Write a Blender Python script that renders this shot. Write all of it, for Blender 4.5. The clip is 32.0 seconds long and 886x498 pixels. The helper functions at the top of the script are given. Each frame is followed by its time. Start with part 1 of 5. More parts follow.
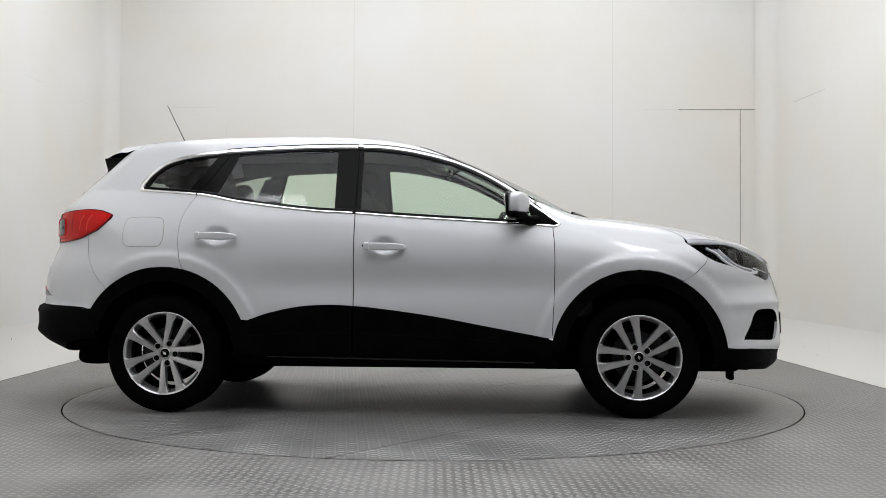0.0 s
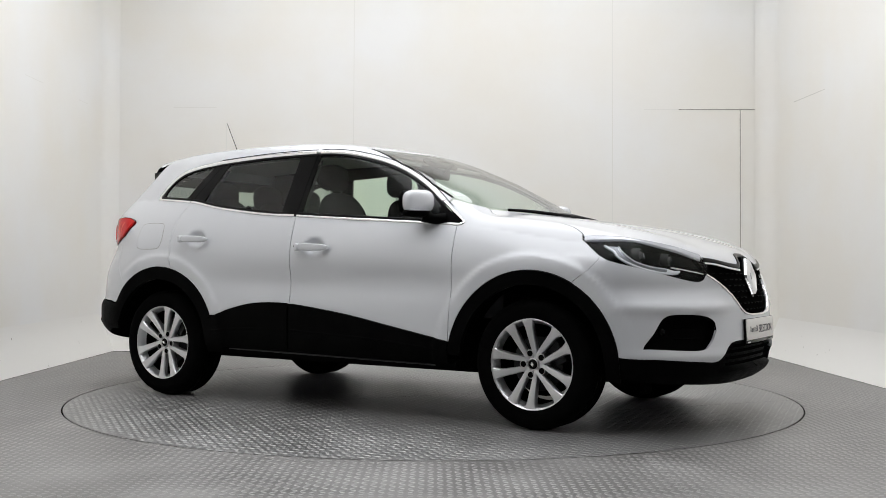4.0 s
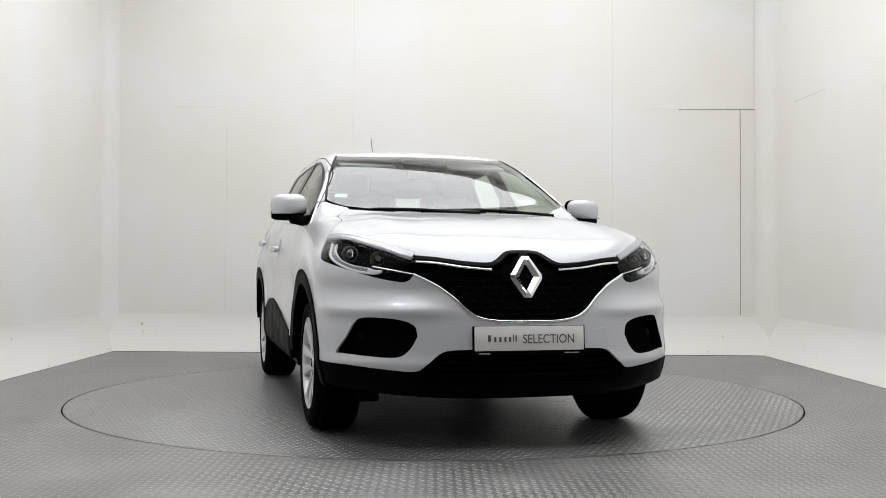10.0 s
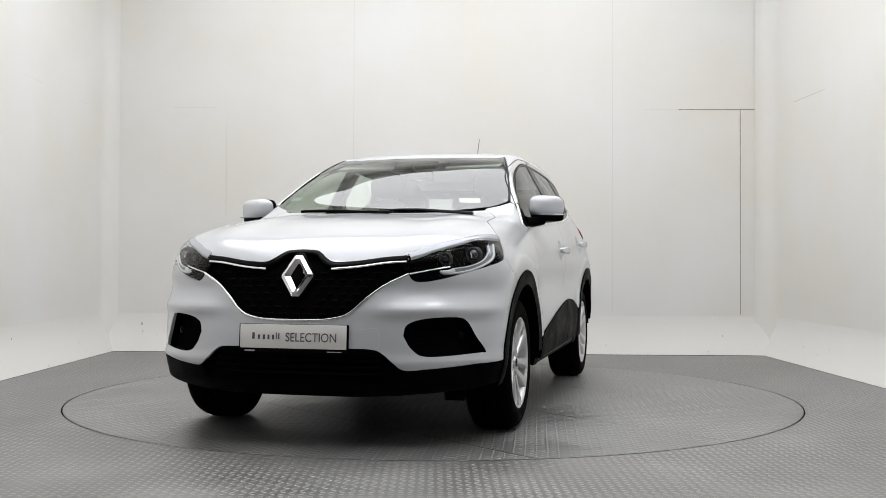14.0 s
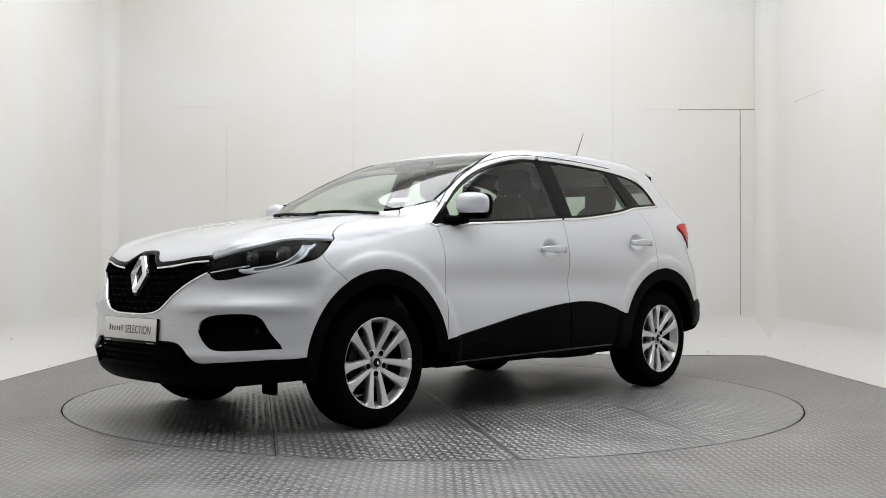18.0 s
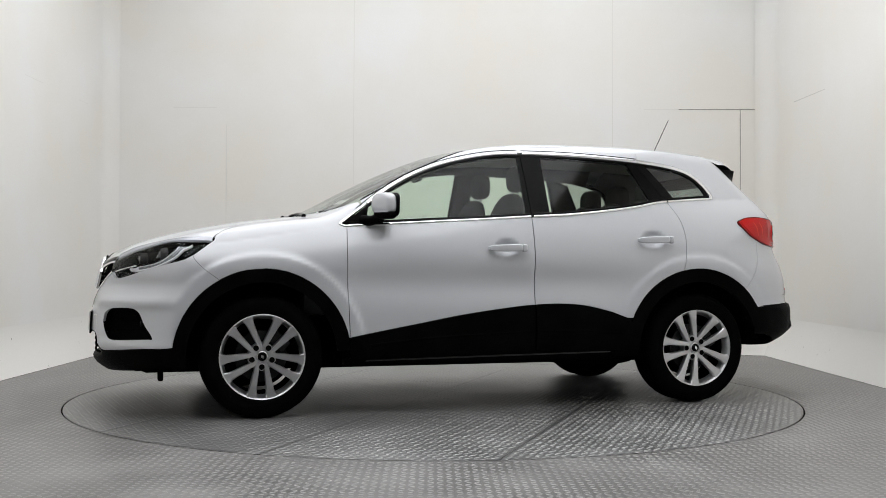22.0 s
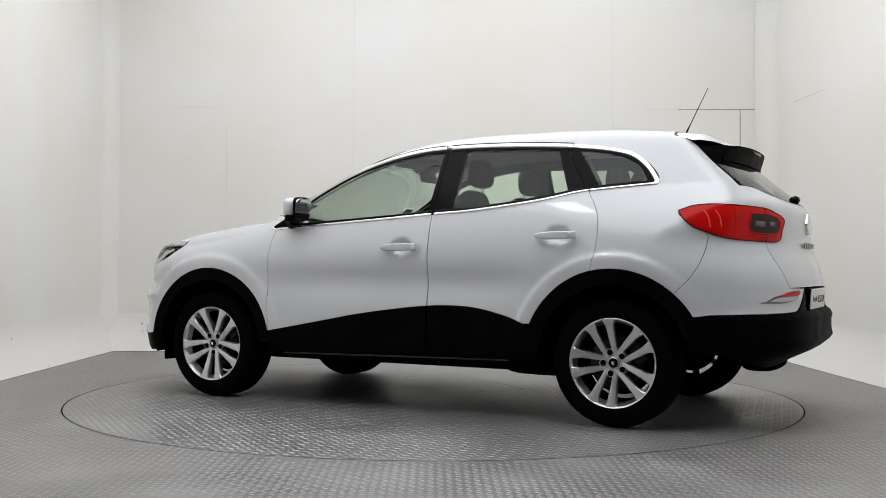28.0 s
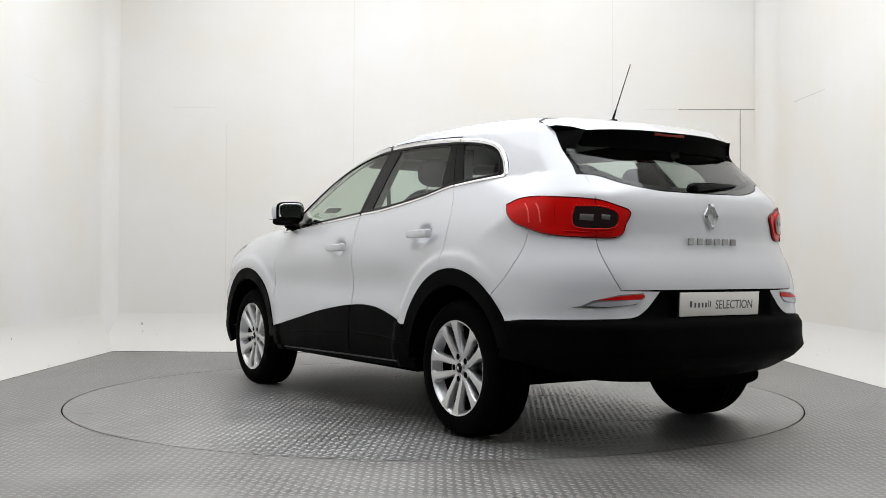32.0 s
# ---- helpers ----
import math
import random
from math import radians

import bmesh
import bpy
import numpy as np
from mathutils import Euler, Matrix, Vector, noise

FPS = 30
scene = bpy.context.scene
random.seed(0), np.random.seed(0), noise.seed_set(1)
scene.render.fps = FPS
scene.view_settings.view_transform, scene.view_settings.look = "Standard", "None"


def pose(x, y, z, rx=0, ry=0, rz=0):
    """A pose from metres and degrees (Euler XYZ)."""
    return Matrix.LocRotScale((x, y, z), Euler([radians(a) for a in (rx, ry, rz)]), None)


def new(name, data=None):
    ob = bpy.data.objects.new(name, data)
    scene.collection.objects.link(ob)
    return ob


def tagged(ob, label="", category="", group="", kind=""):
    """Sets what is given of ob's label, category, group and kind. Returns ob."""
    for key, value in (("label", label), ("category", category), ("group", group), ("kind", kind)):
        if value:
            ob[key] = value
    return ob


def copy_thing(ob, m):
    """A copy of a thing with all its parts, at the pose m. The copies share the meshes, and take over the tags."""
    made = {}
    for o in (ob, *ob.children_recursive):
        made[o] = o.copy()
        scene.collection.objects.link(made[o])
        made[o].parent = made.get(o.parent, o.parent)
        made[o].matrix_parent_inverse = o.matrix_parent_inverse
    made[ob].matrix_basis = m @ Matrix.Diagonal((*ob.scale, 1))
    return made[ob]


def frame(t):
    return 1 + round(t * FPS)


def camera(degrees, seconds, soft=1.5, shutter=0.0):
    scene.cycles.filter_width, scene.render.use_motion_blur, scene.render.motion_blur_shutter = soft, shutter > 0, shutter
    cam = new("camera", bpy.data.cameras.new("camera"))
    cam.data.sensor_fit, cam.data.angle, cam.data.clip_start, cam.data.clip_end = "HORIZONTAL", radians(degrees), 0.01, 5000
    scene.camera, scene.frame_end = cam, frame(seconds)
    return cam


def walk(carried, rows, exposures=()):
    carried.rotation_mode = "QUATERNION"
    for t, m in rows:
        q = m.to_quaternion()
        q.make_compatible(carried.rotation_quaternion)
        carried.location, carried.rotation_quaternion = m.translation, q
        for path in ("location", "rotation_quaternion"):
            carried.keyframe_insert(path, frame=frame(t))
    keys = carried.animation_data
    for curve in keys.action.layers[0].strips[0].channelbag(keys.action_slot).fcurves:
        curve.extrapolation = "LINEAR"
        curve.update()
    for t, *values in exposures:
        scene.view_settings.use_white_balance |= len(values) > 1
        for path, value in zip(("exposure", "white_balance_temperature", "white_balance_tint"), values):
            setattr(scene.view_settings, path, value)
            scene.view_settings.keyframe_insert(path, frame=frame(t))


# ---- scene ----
# ---- camera: one fixed tripod view ----
EYE = (0.0, -6.656, 0.831)
cam = camera(46.63, 32.0, soft=0.7)
CAM_POSE = Matrix.Translation(EYE) @ pose(0, 0, 0, 90 + 0.953, 0, -0.456) @ pose(0, 0, 0, 0, 0, 0.218)
walk(cam, [(0.0, CAM_POSE), (32.0, CAM_POSE)], exposures=[(0.0, -0.02), (3.0, 0.02), (7.0, 0.12), (10.0, 0.10), (13.0, 0.05), (19.0, 0.09), (21.0, 0.03), (23.0, -0.15), (25.0, -0.17), (29.0, 0.03), (32.0, 0.21)])

# ---- world and lamps: a closed photo booth lit from its ceiling ----
world = bpy.data.worlds.new("world")
scene.world = world
world.use_nodes = True
world.node_tree.nodes["Background"].inputs[0].default_value = (0.75, 0.8, 0.85, 1)
world.node_tree.nodes["Background"].inputs[1].default_value = 0.05
scene.view_settings.exposure = 0.0


def area(name, m, sx, sy, power, colour=(0.955, 0.970, 1.0)):
    data = bpy.data.lights.new(name, "AREA")
    data.shape, data.size, data.size_y, data.energy, data.color = "RECTANGLE", sx, sy, power, colour
    ob = new(name, data)
    ob.matrix_world = m
    return ob


CEIL = 4.4
# one diffuse light ceiling over the whole bay
area("ceiling_light_source", pose(0, -0.95, CEIL - 0.1), 5.2, 7.5, 243)
# four stronger lamps set into it
for lx, ly in ((-1.8, -2.9), (1.8, -2.9), (-1.8, 0.4), (1.8, 0.4)):
    area("ceiling_spot_source", pose(lx, ly, CEIL - 0.13), 0.55, 0.55, 10)

# ---- materials ----


def material(name, colour=(0.8, 0.8, 0.8), rough=0.5, metal=0.0, **more):
    m = bpy.data.materials.new(name)
    m.use_nodes = True
    b = m.node_tree.nodes["Principled BSDF"]
    b.inputs["Base Color"].default_value = (*colour, 1)
    b.inputs["Roughness"].default_value = rough
    b.inputs["Metallic"].default_value = metal
    for key, value in more.items():
        b.inputs[key.replace("_", " ")].default_value = value
    return m


def vary(m, colour_a, colour_b, scale=6.0, detail=6.0, rough=None, bump=0.0, bump_scale=200.0, stretch=(1, 1, 1), contrast=(0.35, 0.65)):
    """Two-scale variation: noise between two colours, roughness range, and a fine bump."""
    nt = m.node_tree
    b = nt.nodes["Principled BSDF"]
    co = nt.nodes.new("ShaderNodeTexCoord")
    mp = nt.nodes.new("ShaderNodeMapping")
    mp.inputs["Scale"].default_value = stretch
    nt.links.new(co.outputs["Object"], mp.inputs[0])
    n = nt.nodes.new("ShaderNodeTexNoise")
    n.inputs["Scale"].default_value, n.inputs["Detail"].default_value = scale, detail
    nt.links.new(mp.outputs[0], n.inputs["Vector"])
    r = nt.nodes.new("ShaderNodeMapRange")
    r.inputs[1].default_value, r.inputs[2].default_value = contrast
    nt.links.new(n.outputs["Fac"], r.inputs[0])
    mix = nt.nodes.new("ShaderNodeMix")
    mix.data_type = "RGBA"
    mix.inputs[6].default_value, mix.inputs[7].default_value = (*colour_a, 1), (*colour_b, 1)
    nt.links.new(r.outputs[0], mix.inputs[0])
    nt.links.new(mix.outputs[2], b.inputs["Base Color"])
    if rough:
        rr = nt.nodes.new("ShaderNodeMapRange")
        rr.inputs[3].default_value, rr.inputs[4].default_value = rough
        nt.links.new(r.outputs[0], rr.inputs[0])
        nt.links.new(rr.outputs[0], b.inputs["Roughness"])
    if bump:
        n2 = nt.nodes.new("ShaderNodeTexNoise")
        n2.inputs["Scale"].default_value, n2.inputs["Detail"].default_value = bump_scale, 3.0
        nt.links.new(mp.outputs[0], n2.inputs["Vector"])
        bp = nt.nodes.new("ShaderNodeBump")
        bp.inputs["Strength"].default_value, bp.inputs["Distance"].default_value = bump, 0.002
        nt.links.new(n2.outputs["Fac"], bp.inputs["Height"])
        nt.links.new(bp.outputs[0], b.inputs["Normal"])
    return m


WALL = vary(material("painted_wall", rough=0.6), (0.80, 0.772, 0.715), (0.82, 0.815, 0.80), 0.9, 5, (0.5, 0.7), 0.03, 40)
SKIRT = vary(material("scuffed_skirting_paint", rough=0.6), (0.42, 0.40, 0.36), (0.815, 0.80, 0.765), 16, 8, (0.5, 0.7), 0.03, 40, contrast=(0.245, 0.29))
SEAM = material("dark_seam", (0.25, 0.24, 0.21), 0.8)
CEILING = vary(material("ceiling_paint", rough=0.8), (0.72, 0.72, 0.71), (0.76, 0.76, 0.75), 2)
DARK_SCREEN = vary(material("dark_reflection_screen", rough=0.9), (0.14, 0.14, 0.14), (0.18, 0.18, 0.18), 3)
FLOOR = vary(material("tread_plate", metal=0.75, rough=0.4), (0.19, 0.188, 0.185), (0.28, 0.277, 0.273), 1.6, 8, (0.32, 0.46), 0.15, 220)
TREAD = vary(material("worn_tread", metal=0.6, rough=0.4), (0.33, 0.327, 0.323), (0.44, 0.436, 0.431), 1.6, 8, (0.40, 0.52), 0.1, 400)
WORN_FLOOR = vary(material("worn_floor_plate", metal=0.5, rough=0.5), (0.175, 0.169, 0.163), (0.28, 0.273, 0.266), 2.2, 10, (0.40, 0.56), 0.3, 160)
WORN_TREAD = vary(material("worn_floor_tread", metal=0.4, rough=0.5), (0.27, 0.263, 0.256), (0.39, 0.381, 0.373), 1.3, 10, (0.36, 0.5), 0.2, 300)
PAINT = material("pearl_white_paint", (0.63, 0.64, 0.665), 0.42, 0.15, Coat_Weight=0.9, Coat_Roughness=0.035, Specular_IOR_Level=0.25)
CLAD = vary(material("black_grained_plastic", rough=0.5, Specular_IOR_Level=0.018), (0.0015, 0.0015, 0.0015), (0.003, 0.003, 0.003), 8, 4, (0.42, 0.55), 0.25, 900)
GLOSS = material("gloss_black", (0.003, 0.003, 0.003), 0.18, Specular_IOR_Level=0.07)
RUBBER = vary(material("tyre_rubber", rough=0.8, Specular_IOR_Level=0.02), (0.0015, 0.0015, 0.0015), (0.003, 0.003, 0.003), 14, 4, (0.65, 0.85), 0.2, 500)
ALLOY = vary(material("painted_alloy", metal=1.0, rough=0.3), (0.64, 0.64, 0.65), (0.68, 0.68, 0.69), 9, 2, (0.36, 0.42))
CHROME = material("chrome", (0.86, 0.86, 0.87), 0.13, 1.0)
# near black without sheen; its colour also holds the shade in wells and gaps
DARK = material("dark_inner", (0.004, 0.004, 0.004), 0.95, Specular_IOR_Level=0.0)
RED = material("red_lamp_lens", (0.58, 0.006, 0.005), 0.12, 0.0, Specular_IOR_Level=0.2)
CLOTH = vary(material("charcoal_seat_cloth", rough=0.9), (0.006, 0.006, 0.0065), (0.011, 0.011, 0.0115), 60, 3, None, 0.3, 700)
TRIM = material("grey_cabin_trim", (0.022, 0.022, 0.023), 0.6)
HEADLINER = material("pale_headliner", (0.55, 0.54, 0.52), 0.9)
STEEL = vary(material("dull_steel", metal=0.8, rough=0.45), (0.3, 0.3, 0.3), (0.4, 0.4, 0.4), 20)
PAPER = material("pale_green_paper", (0.62, 0.72, 0.66), 0.6)
PLATE = material("plate_white", (0.84, 0.815, 0.78), 0.4)
LED = material("white_light_guide", (0.72, 0.73, 0.76), 0.2, 0.0, Coat_Weight=0.5)
LAMPGREY = material("pale_lamp_trim", (0.50, 0.51, 0.55), 0.2, 0.4)
GLASSY = material("dark_lamp_glass", (0.02, 0.02, 0.025), 0.03, 0.0, Coat_Weight=1.0)
BRIGHTRED = material("pale_red_rib", (0.85, 0.08, 0.05), 0.2)
SMOKE = material("smoked_lens", (0.022, 0.012, 0.012), 0.1, Specular_IOR_Level=0.25)
DEEPRED = material("deep_red_lens", (0.14, 0.002, 0.002), 0.12, 0.0, Specular_IOR_Level=0.3)
MIRROR = material("mirror", (0.9, 0.9, 0.9), 0.01, 1.0)
DARKALLOY = material("grey_lamp_reflector", (0.16, 0.15, 0.15), 0.4, 0.5)
GUIDE = material("grey_light_guide", (0.30, 0.31, 0.33), 0.25, 0.4)
STEELDARK = material("dark_steel", (0.03, 0.03, 0.03), 0.55, 0.6)
SILL_GLINT = material("sill_edge_reflection", (0.035, 0.035, 0.035), 0.4)
INK = material("plate_ink", (0.10, 0.10, 0.11), 0.5)


def glass(name, tint, face=0.045, rough=0.0):
    """Thin tinted glass: clear through it, mirror-like at a slant. face: the share mirrored head on."""
    m = bpy.data.materials.new(name)
    m.use_nodes = True
    nt = m.node_tree
    nt.nodes.remove(nt.nodes["Principled BSDF"])
    tr, gl, mix, lw, pw, sc = (nt.nodes.new(k) for k in ("ShaderNodeBsdfTransparent", "ShaderNodeBsdfGlossy", "ShaderNodeMixShader", "ShaderNodeLayerWeight", "ShaderNodeMath", "ShaderNodeMapRange"))
    tr.inputs[0].default_value = (*tint, 1)
    gl.inputs["Roughness"].default_value = rough
    lw.inputs[0].default_value = 0.5
    pw.operation = "POWER"
    pw.inputs[1].default_value = 4.5
    sc.inputs[3].default_value, sc.inputs[4].default_value = face, 1.0
    nt.links.new(lw.outputs["Facing"], pw.inputs[0])
    nt.links.new(pw.outputs[0], sc.inputs[0])
    nt.links.new(sc.outputs[0], mix.inputs[0])
    nt.links.new(tr.outputs[0], mix.inputs[1])
    nt.links.new(gl.outputs[0], mix.inputs[2])
    nt.links.new(mix.outputs[0], nt.nodes["Material Output"].inputs[0])
    return m


GLASS = glass("green_tinted_glass", (0.80, 0.89, 0.80), 0.032)
SCREEN = glass("windscreen_glass", (0.80, 0.87, 0.82), 0.20)
PRIVACY = glass("rear_glass", (0.55, 0.60, 0.57), 0.05)
LENS = glass("clear_lamp_lens", (0.97, 0.98, 0.98), 0.014)

# ---- mesh helpers ----


def mesh_of(name, verts, faces, mat, parent=None, label="", smooth=False, normals=None):
    me = bpy.data.meshes.new(name)
    me.from_pydata([tuple(v) for v in verts], [], faces)
    me.materials.append(mat)
    if smooth:
        me.polygons.foreach_set("use_smooth", [True] * len(me.polygons))
    if normals is not None:
        me.normals_split_custom_set_from_vertices([tuple(n) for n in normals])
    ob = new(name, me)
    if parent is not None:
        ob.parent = parent
    if label:
        ob["label"] = label
    return ob


def part(name, bm, mat, parent=None, label="", smooth=True):
    me = bpy.data.meshes.new(name)
    bmesh.ops.recalc_face_normals(bm, faces=bm.faces)
    bm.to_mesh(me)
    bm.free()
    me.materials.append(mat)
    if smooth:
        me.polygons.foreach_set("use_smooth", [True] * len(me.polygons))
        me.set_sharp_from_angle(angle=radians(35))
    ob = new(name, me)
    if parent is not None:
        ob.parent = parent
    if label:
        ob["label"] = label
    return ob


def box(sx, sy, sz, m=None, bevel=0.0, seg=2):
    bm = bmesh.new()
    bmesh.ops.create_cube(bm, size=1.0, matrix=Matrix.Diagonal((sx, sy, sz, 1)))
    if bevel:
        bmesh.ops.bevel(bm, geom=bm.edges[:], offset=bevel, segments=seg, affect="EDGES", profile=0.5)
    if m is not None:
        bm.transform(m)
    return bm


def merge(a, b):
    me = bpy.data.meshes.new("tmp")
    b.to_mesh(me)
    b.free()
    a.from_mesh(me)
    bpy.data.meshes.remove(me)
    return a


def tube(points, radius, sides=8, closed=False):
    """A round bar along points; radius a number or one per point."""
    pts = [Vector(p) for p in points]
    n = len(pts)
    rad = radius if isinstance(radius, (list, tuple)) else [radius] * n
    bm = bmesh.new()
    rings = []
    for i, p in enumerate(pts):
        a = pts[(i - 1) % n] if closed or i else p
        b = pts[(i + 1) % n] if closed or i < n - 1 else p
        d = (b - a).normalized()
        side = d.orthogonal().normalized() if not rings else (last - d * last.dot(d)).normalized()
        last = side
        up = d.cross(side)
        rings.append([bm.verts.new(p + (side * math.cos(k * 2 * math.pi / sides) + up * math.sin(k * 2 * math.pi / sides)) * rad[i]) for k in range(sides)])
    for i in range(n if closed else n - 1):
        r, s = rings[i], rings[(i + 1) % n]
        for k in range(sides):
            bm.faces.new((r[k], r[(k + 1) % sides], s[(k + 1) % sides], s[k]))
    if not closed:
        bm.faces.new(rings[0][::-1])
        bm.faces.new(rings[-1])
    return bm


def prism(outline, depth, m=None, bevel=0.0):
    """A 2D outline in xy, extruded along z."""
    bm = bmesh.new()
    f = bm.faces.new([bm.verts.new((x, y, 0)) for x, y in outline])
    r = bmesh.ops.extrude_face_region(bm, geom=[f])
    bmesh.ops.translate(bm, vec=(0, 0, depth), verts=[v for v in r["geom"] if isinstance(v, bmesh.types.BMVert)])
    if bevel:
        bmesh.ops.bevel(bm, geom=bm.edges[:], offset=bevel, segments=2, affect="EDGES", profile=0.5)
    if m is not None:
        bm.transform(m)
    return bm


def lathe(profile, steps=64):
    """Spin (radius, along) pairs about the y axis."""
    bm = bmesh.new()
    rings = []
    for r, y in profile:
        rings.append([bm.verts.new((r * math.cos(2 * math.pi * k / steps), y, r * math.sin(2 * math.pi * k / steps))) for k in range(steps)])
    for a, b in zip(rings, rings[1:]):
        for k in range(steps):
            bm.faces.new((a[k], a[(k + 1) % steps], b[(k + 1) % steps], b[k]))
    return bm


# ---- the booth ----
# the foot of the walls; the walls themselves stand 0.12 further out, above a sloped skirting
X0, X1, YF = -3.09, 3.10, -9.0
YBL, YBR = 3.27, 2.99
H, SET = CEIL, 0.12
FOOT = [Vector((X1, YF)), Vector((X1, YBR)), Vector((X0, YBL)), Vector((X0, YF))]
LINE = [Vector((X1 + SET, YF - SET)), Vector((X1 + SET, YBR + SET)), Vector((X0 - SET, YBL + SET)), Vector((X0 - SET, YF - SET))]


def structure(name, bm, mat, label):
    return tagged(part(name, bm, mat, smooth=False), label, kind="structure")


def wall(name, a, b, label):
    """A wall 0.12 thick whose inner face runs from a to b, the room on its left."""
    d = (b - a).normalized()
    n = Vector((d.y, -d.x)) * 0.12
    return structure(name, prism([(v.x, v.y) for v in (a, b, b + n, a + n)], H), WALL, label)


W_E = wall("wall_east", LINE[0], LINE[1], "off-white painted side wall of the booth with faint joints")
W_N = wall("wall_north", LINE[1], LINE[2], "off-white painted back wall with faint panel joints and yellowed stains")
W_W = wall("wall_west", LINE[2], LINE[3], "off-white painted side wall of the booth")
# unseen and added: a dark end that holds light off camera-facing surfaces
W_S = wall("wall_south", LINE[3], LINE[0], "unseen dark grey wall added behind the tripod to darken reflections")
W_S.data.materials[0] = DARK_SCREEN
structure("ceiling", box(7.0, 13.2, 0.1, pose(0, -2.9, CEIL + 0.05)), CEILING, "white light ceiling over the booth")

# unseen dark screens added on both sides of the tripod, to darken the car's reflections
for name, x in (("dark_screen_east", X1 + SET - 0.03), ("dark_screen_west", X0 - SET + 0.03)):
    bm = bmesh.new()
    rows = []
    for j in range(97):
        y = YF - 0.1 + 3.7 * j / 96
        rows.append([bm.verts.new((x + 0.02 * math.sin(j * 0.9), y, z)) for z in (0.01, H - 0.02)])
    for a, b in zip(rows, rows[1:]):
        bm.faces.new((a[0], b[0], b[1], a[1]))
    tagged(part(name, bm, DARK_SCREEN), "unseen dark grey pleated screen added beside the tripod to darken reflections", kind="structure")

# sloped skirting: a slightly hollow slope from the wall down to the floor line
for k, name in enumerate(("baseboard_east", "baseboard_north", "baseboard_west")):
    bm = bmesh.new()
    rows = []
    for j in range(9):
        t = j / 8
        u = (1 - t) ** 1.7
        rows.append([bm.verts.new((*(FOOT[k + e] * u + (LINE[k + e] * (1 - u))), 0.002 + 0.36 * t)) for e in (0, 1)])
    for a, b in zip(rows, rows[1:]):
        bm.faces.new((a[0], a[1], b[1], b[0]))
    tagged(part(name, bm, SKIRT, smooth=True), "scuffed off-white sloped skirting at the foot of the wall", kind="structure")
# rounded corner posts
for c, sx in ((LINE[1], 1), (LINE[2], -1)):
    bm = bmesh.new()
    rows = []
    for j in range(9):
        a = radians(90 * j / 8)
        r = 0.17
        p = (c.x - sx * r * (1 - math.sin(a)), c.y - r * (1 - math.cos(a)))
        rows.append([bm.verts.new((p[0], p[1], z)) for z in (0.0, H)])
    for a, b in zip(rows, rows[1:]):
        bm.faces.new((a[0], b[0], b[1], a[1]))
    tagged(part("trim_corner", bm, WALL, smooth=True), "rounded off-white corner trim", kind="structure")


def on_north(x, z, proud=0.0):
    """A point on the back wall."""
    a, b = LINE[2], LINE[1]
    t = (x - a.x) / (b.x - a.x)
    return Vector((x, a.y + (b.y - a.y) * t - proud, z))


def joint(name, x0, z0, x1, z1, w, mat):
    """A thin open joint on the back wall."""
    a, b = on_north(x0, z0, 0.0005), on_north(x1, z1, 0.0005)
    v = Vector((0, 0, w / 2)) if abs(x1 - x0) > abs(z1 - z0) else Vector((w / 2, 0, 0))
    verts = [a - v, b - v, b + v, a + v]
    verts += [q - Vector((0, 0.0025, 0)) for q in verts]
    faces = [[4, 5, 6, 7], [0, 1, 5, 4], [1, 2, 6, 5], [2, 3, 7, 6], [3, 0, 4, 7]]
    ob = mesh_of(name, verts, faces, mat, W_N)
    return ob


FAINT = material("faint_joint", (0.735, 0.72, 0.68), 0.7)
SCUFF = material("grey_joint", (0.64, 0.62, 0.58), 0.7)
joint("panel_joint", -0.79, 1.45, -0.79, 3.9, 0.006, FAINT)
joint("panel_joint", -2.03, 0.40, -2.03, 2.2, 0.005, FAINT)
joint("panel_joint", 1.70, 0.40, 1.70, 3.9, 0.006, FAINT)
joint("door_joint", 2.913, 0.38, 2.913, 2.33, 0.006, SEAM)
joint("door_joint", 2.33, 2.340, 3.13, 2.340, 0.005, SEAM)
joint("door_joint", 2.00, 2.340, 2.33, 2.340, 0.005, FAINT)
joint("panel_joint", -2.55, 2.368, -2.13, 2.368, 0.005, FAINT)
# the same joint carries on round the east wall
q = [(X1 + SET - 0.002, y, z) for y, z in ((2.53, 2.311), (1.79, 2.302), (1.79, 2.309), (2.53, 2.320))]
mesh_of("panel_joint", q, [[0, 1, 2, 3]], SCUFF, W_E)
for y0, y1 in ((2.84, 2.60), (1.75, 1.38)):
    q = [(X0 - SET + 0.002, y, z) for y, z in ((y0, 2.314), (y1, 2.314), (y1, 2.318), (y0, 2.318))]
    mesh_of("panel_joint", q, [[3, 2, 1, 0]], FAINT, W_W)

TABLE_R = 2.2545

# ---- floor and turntable of steel tread plate ----


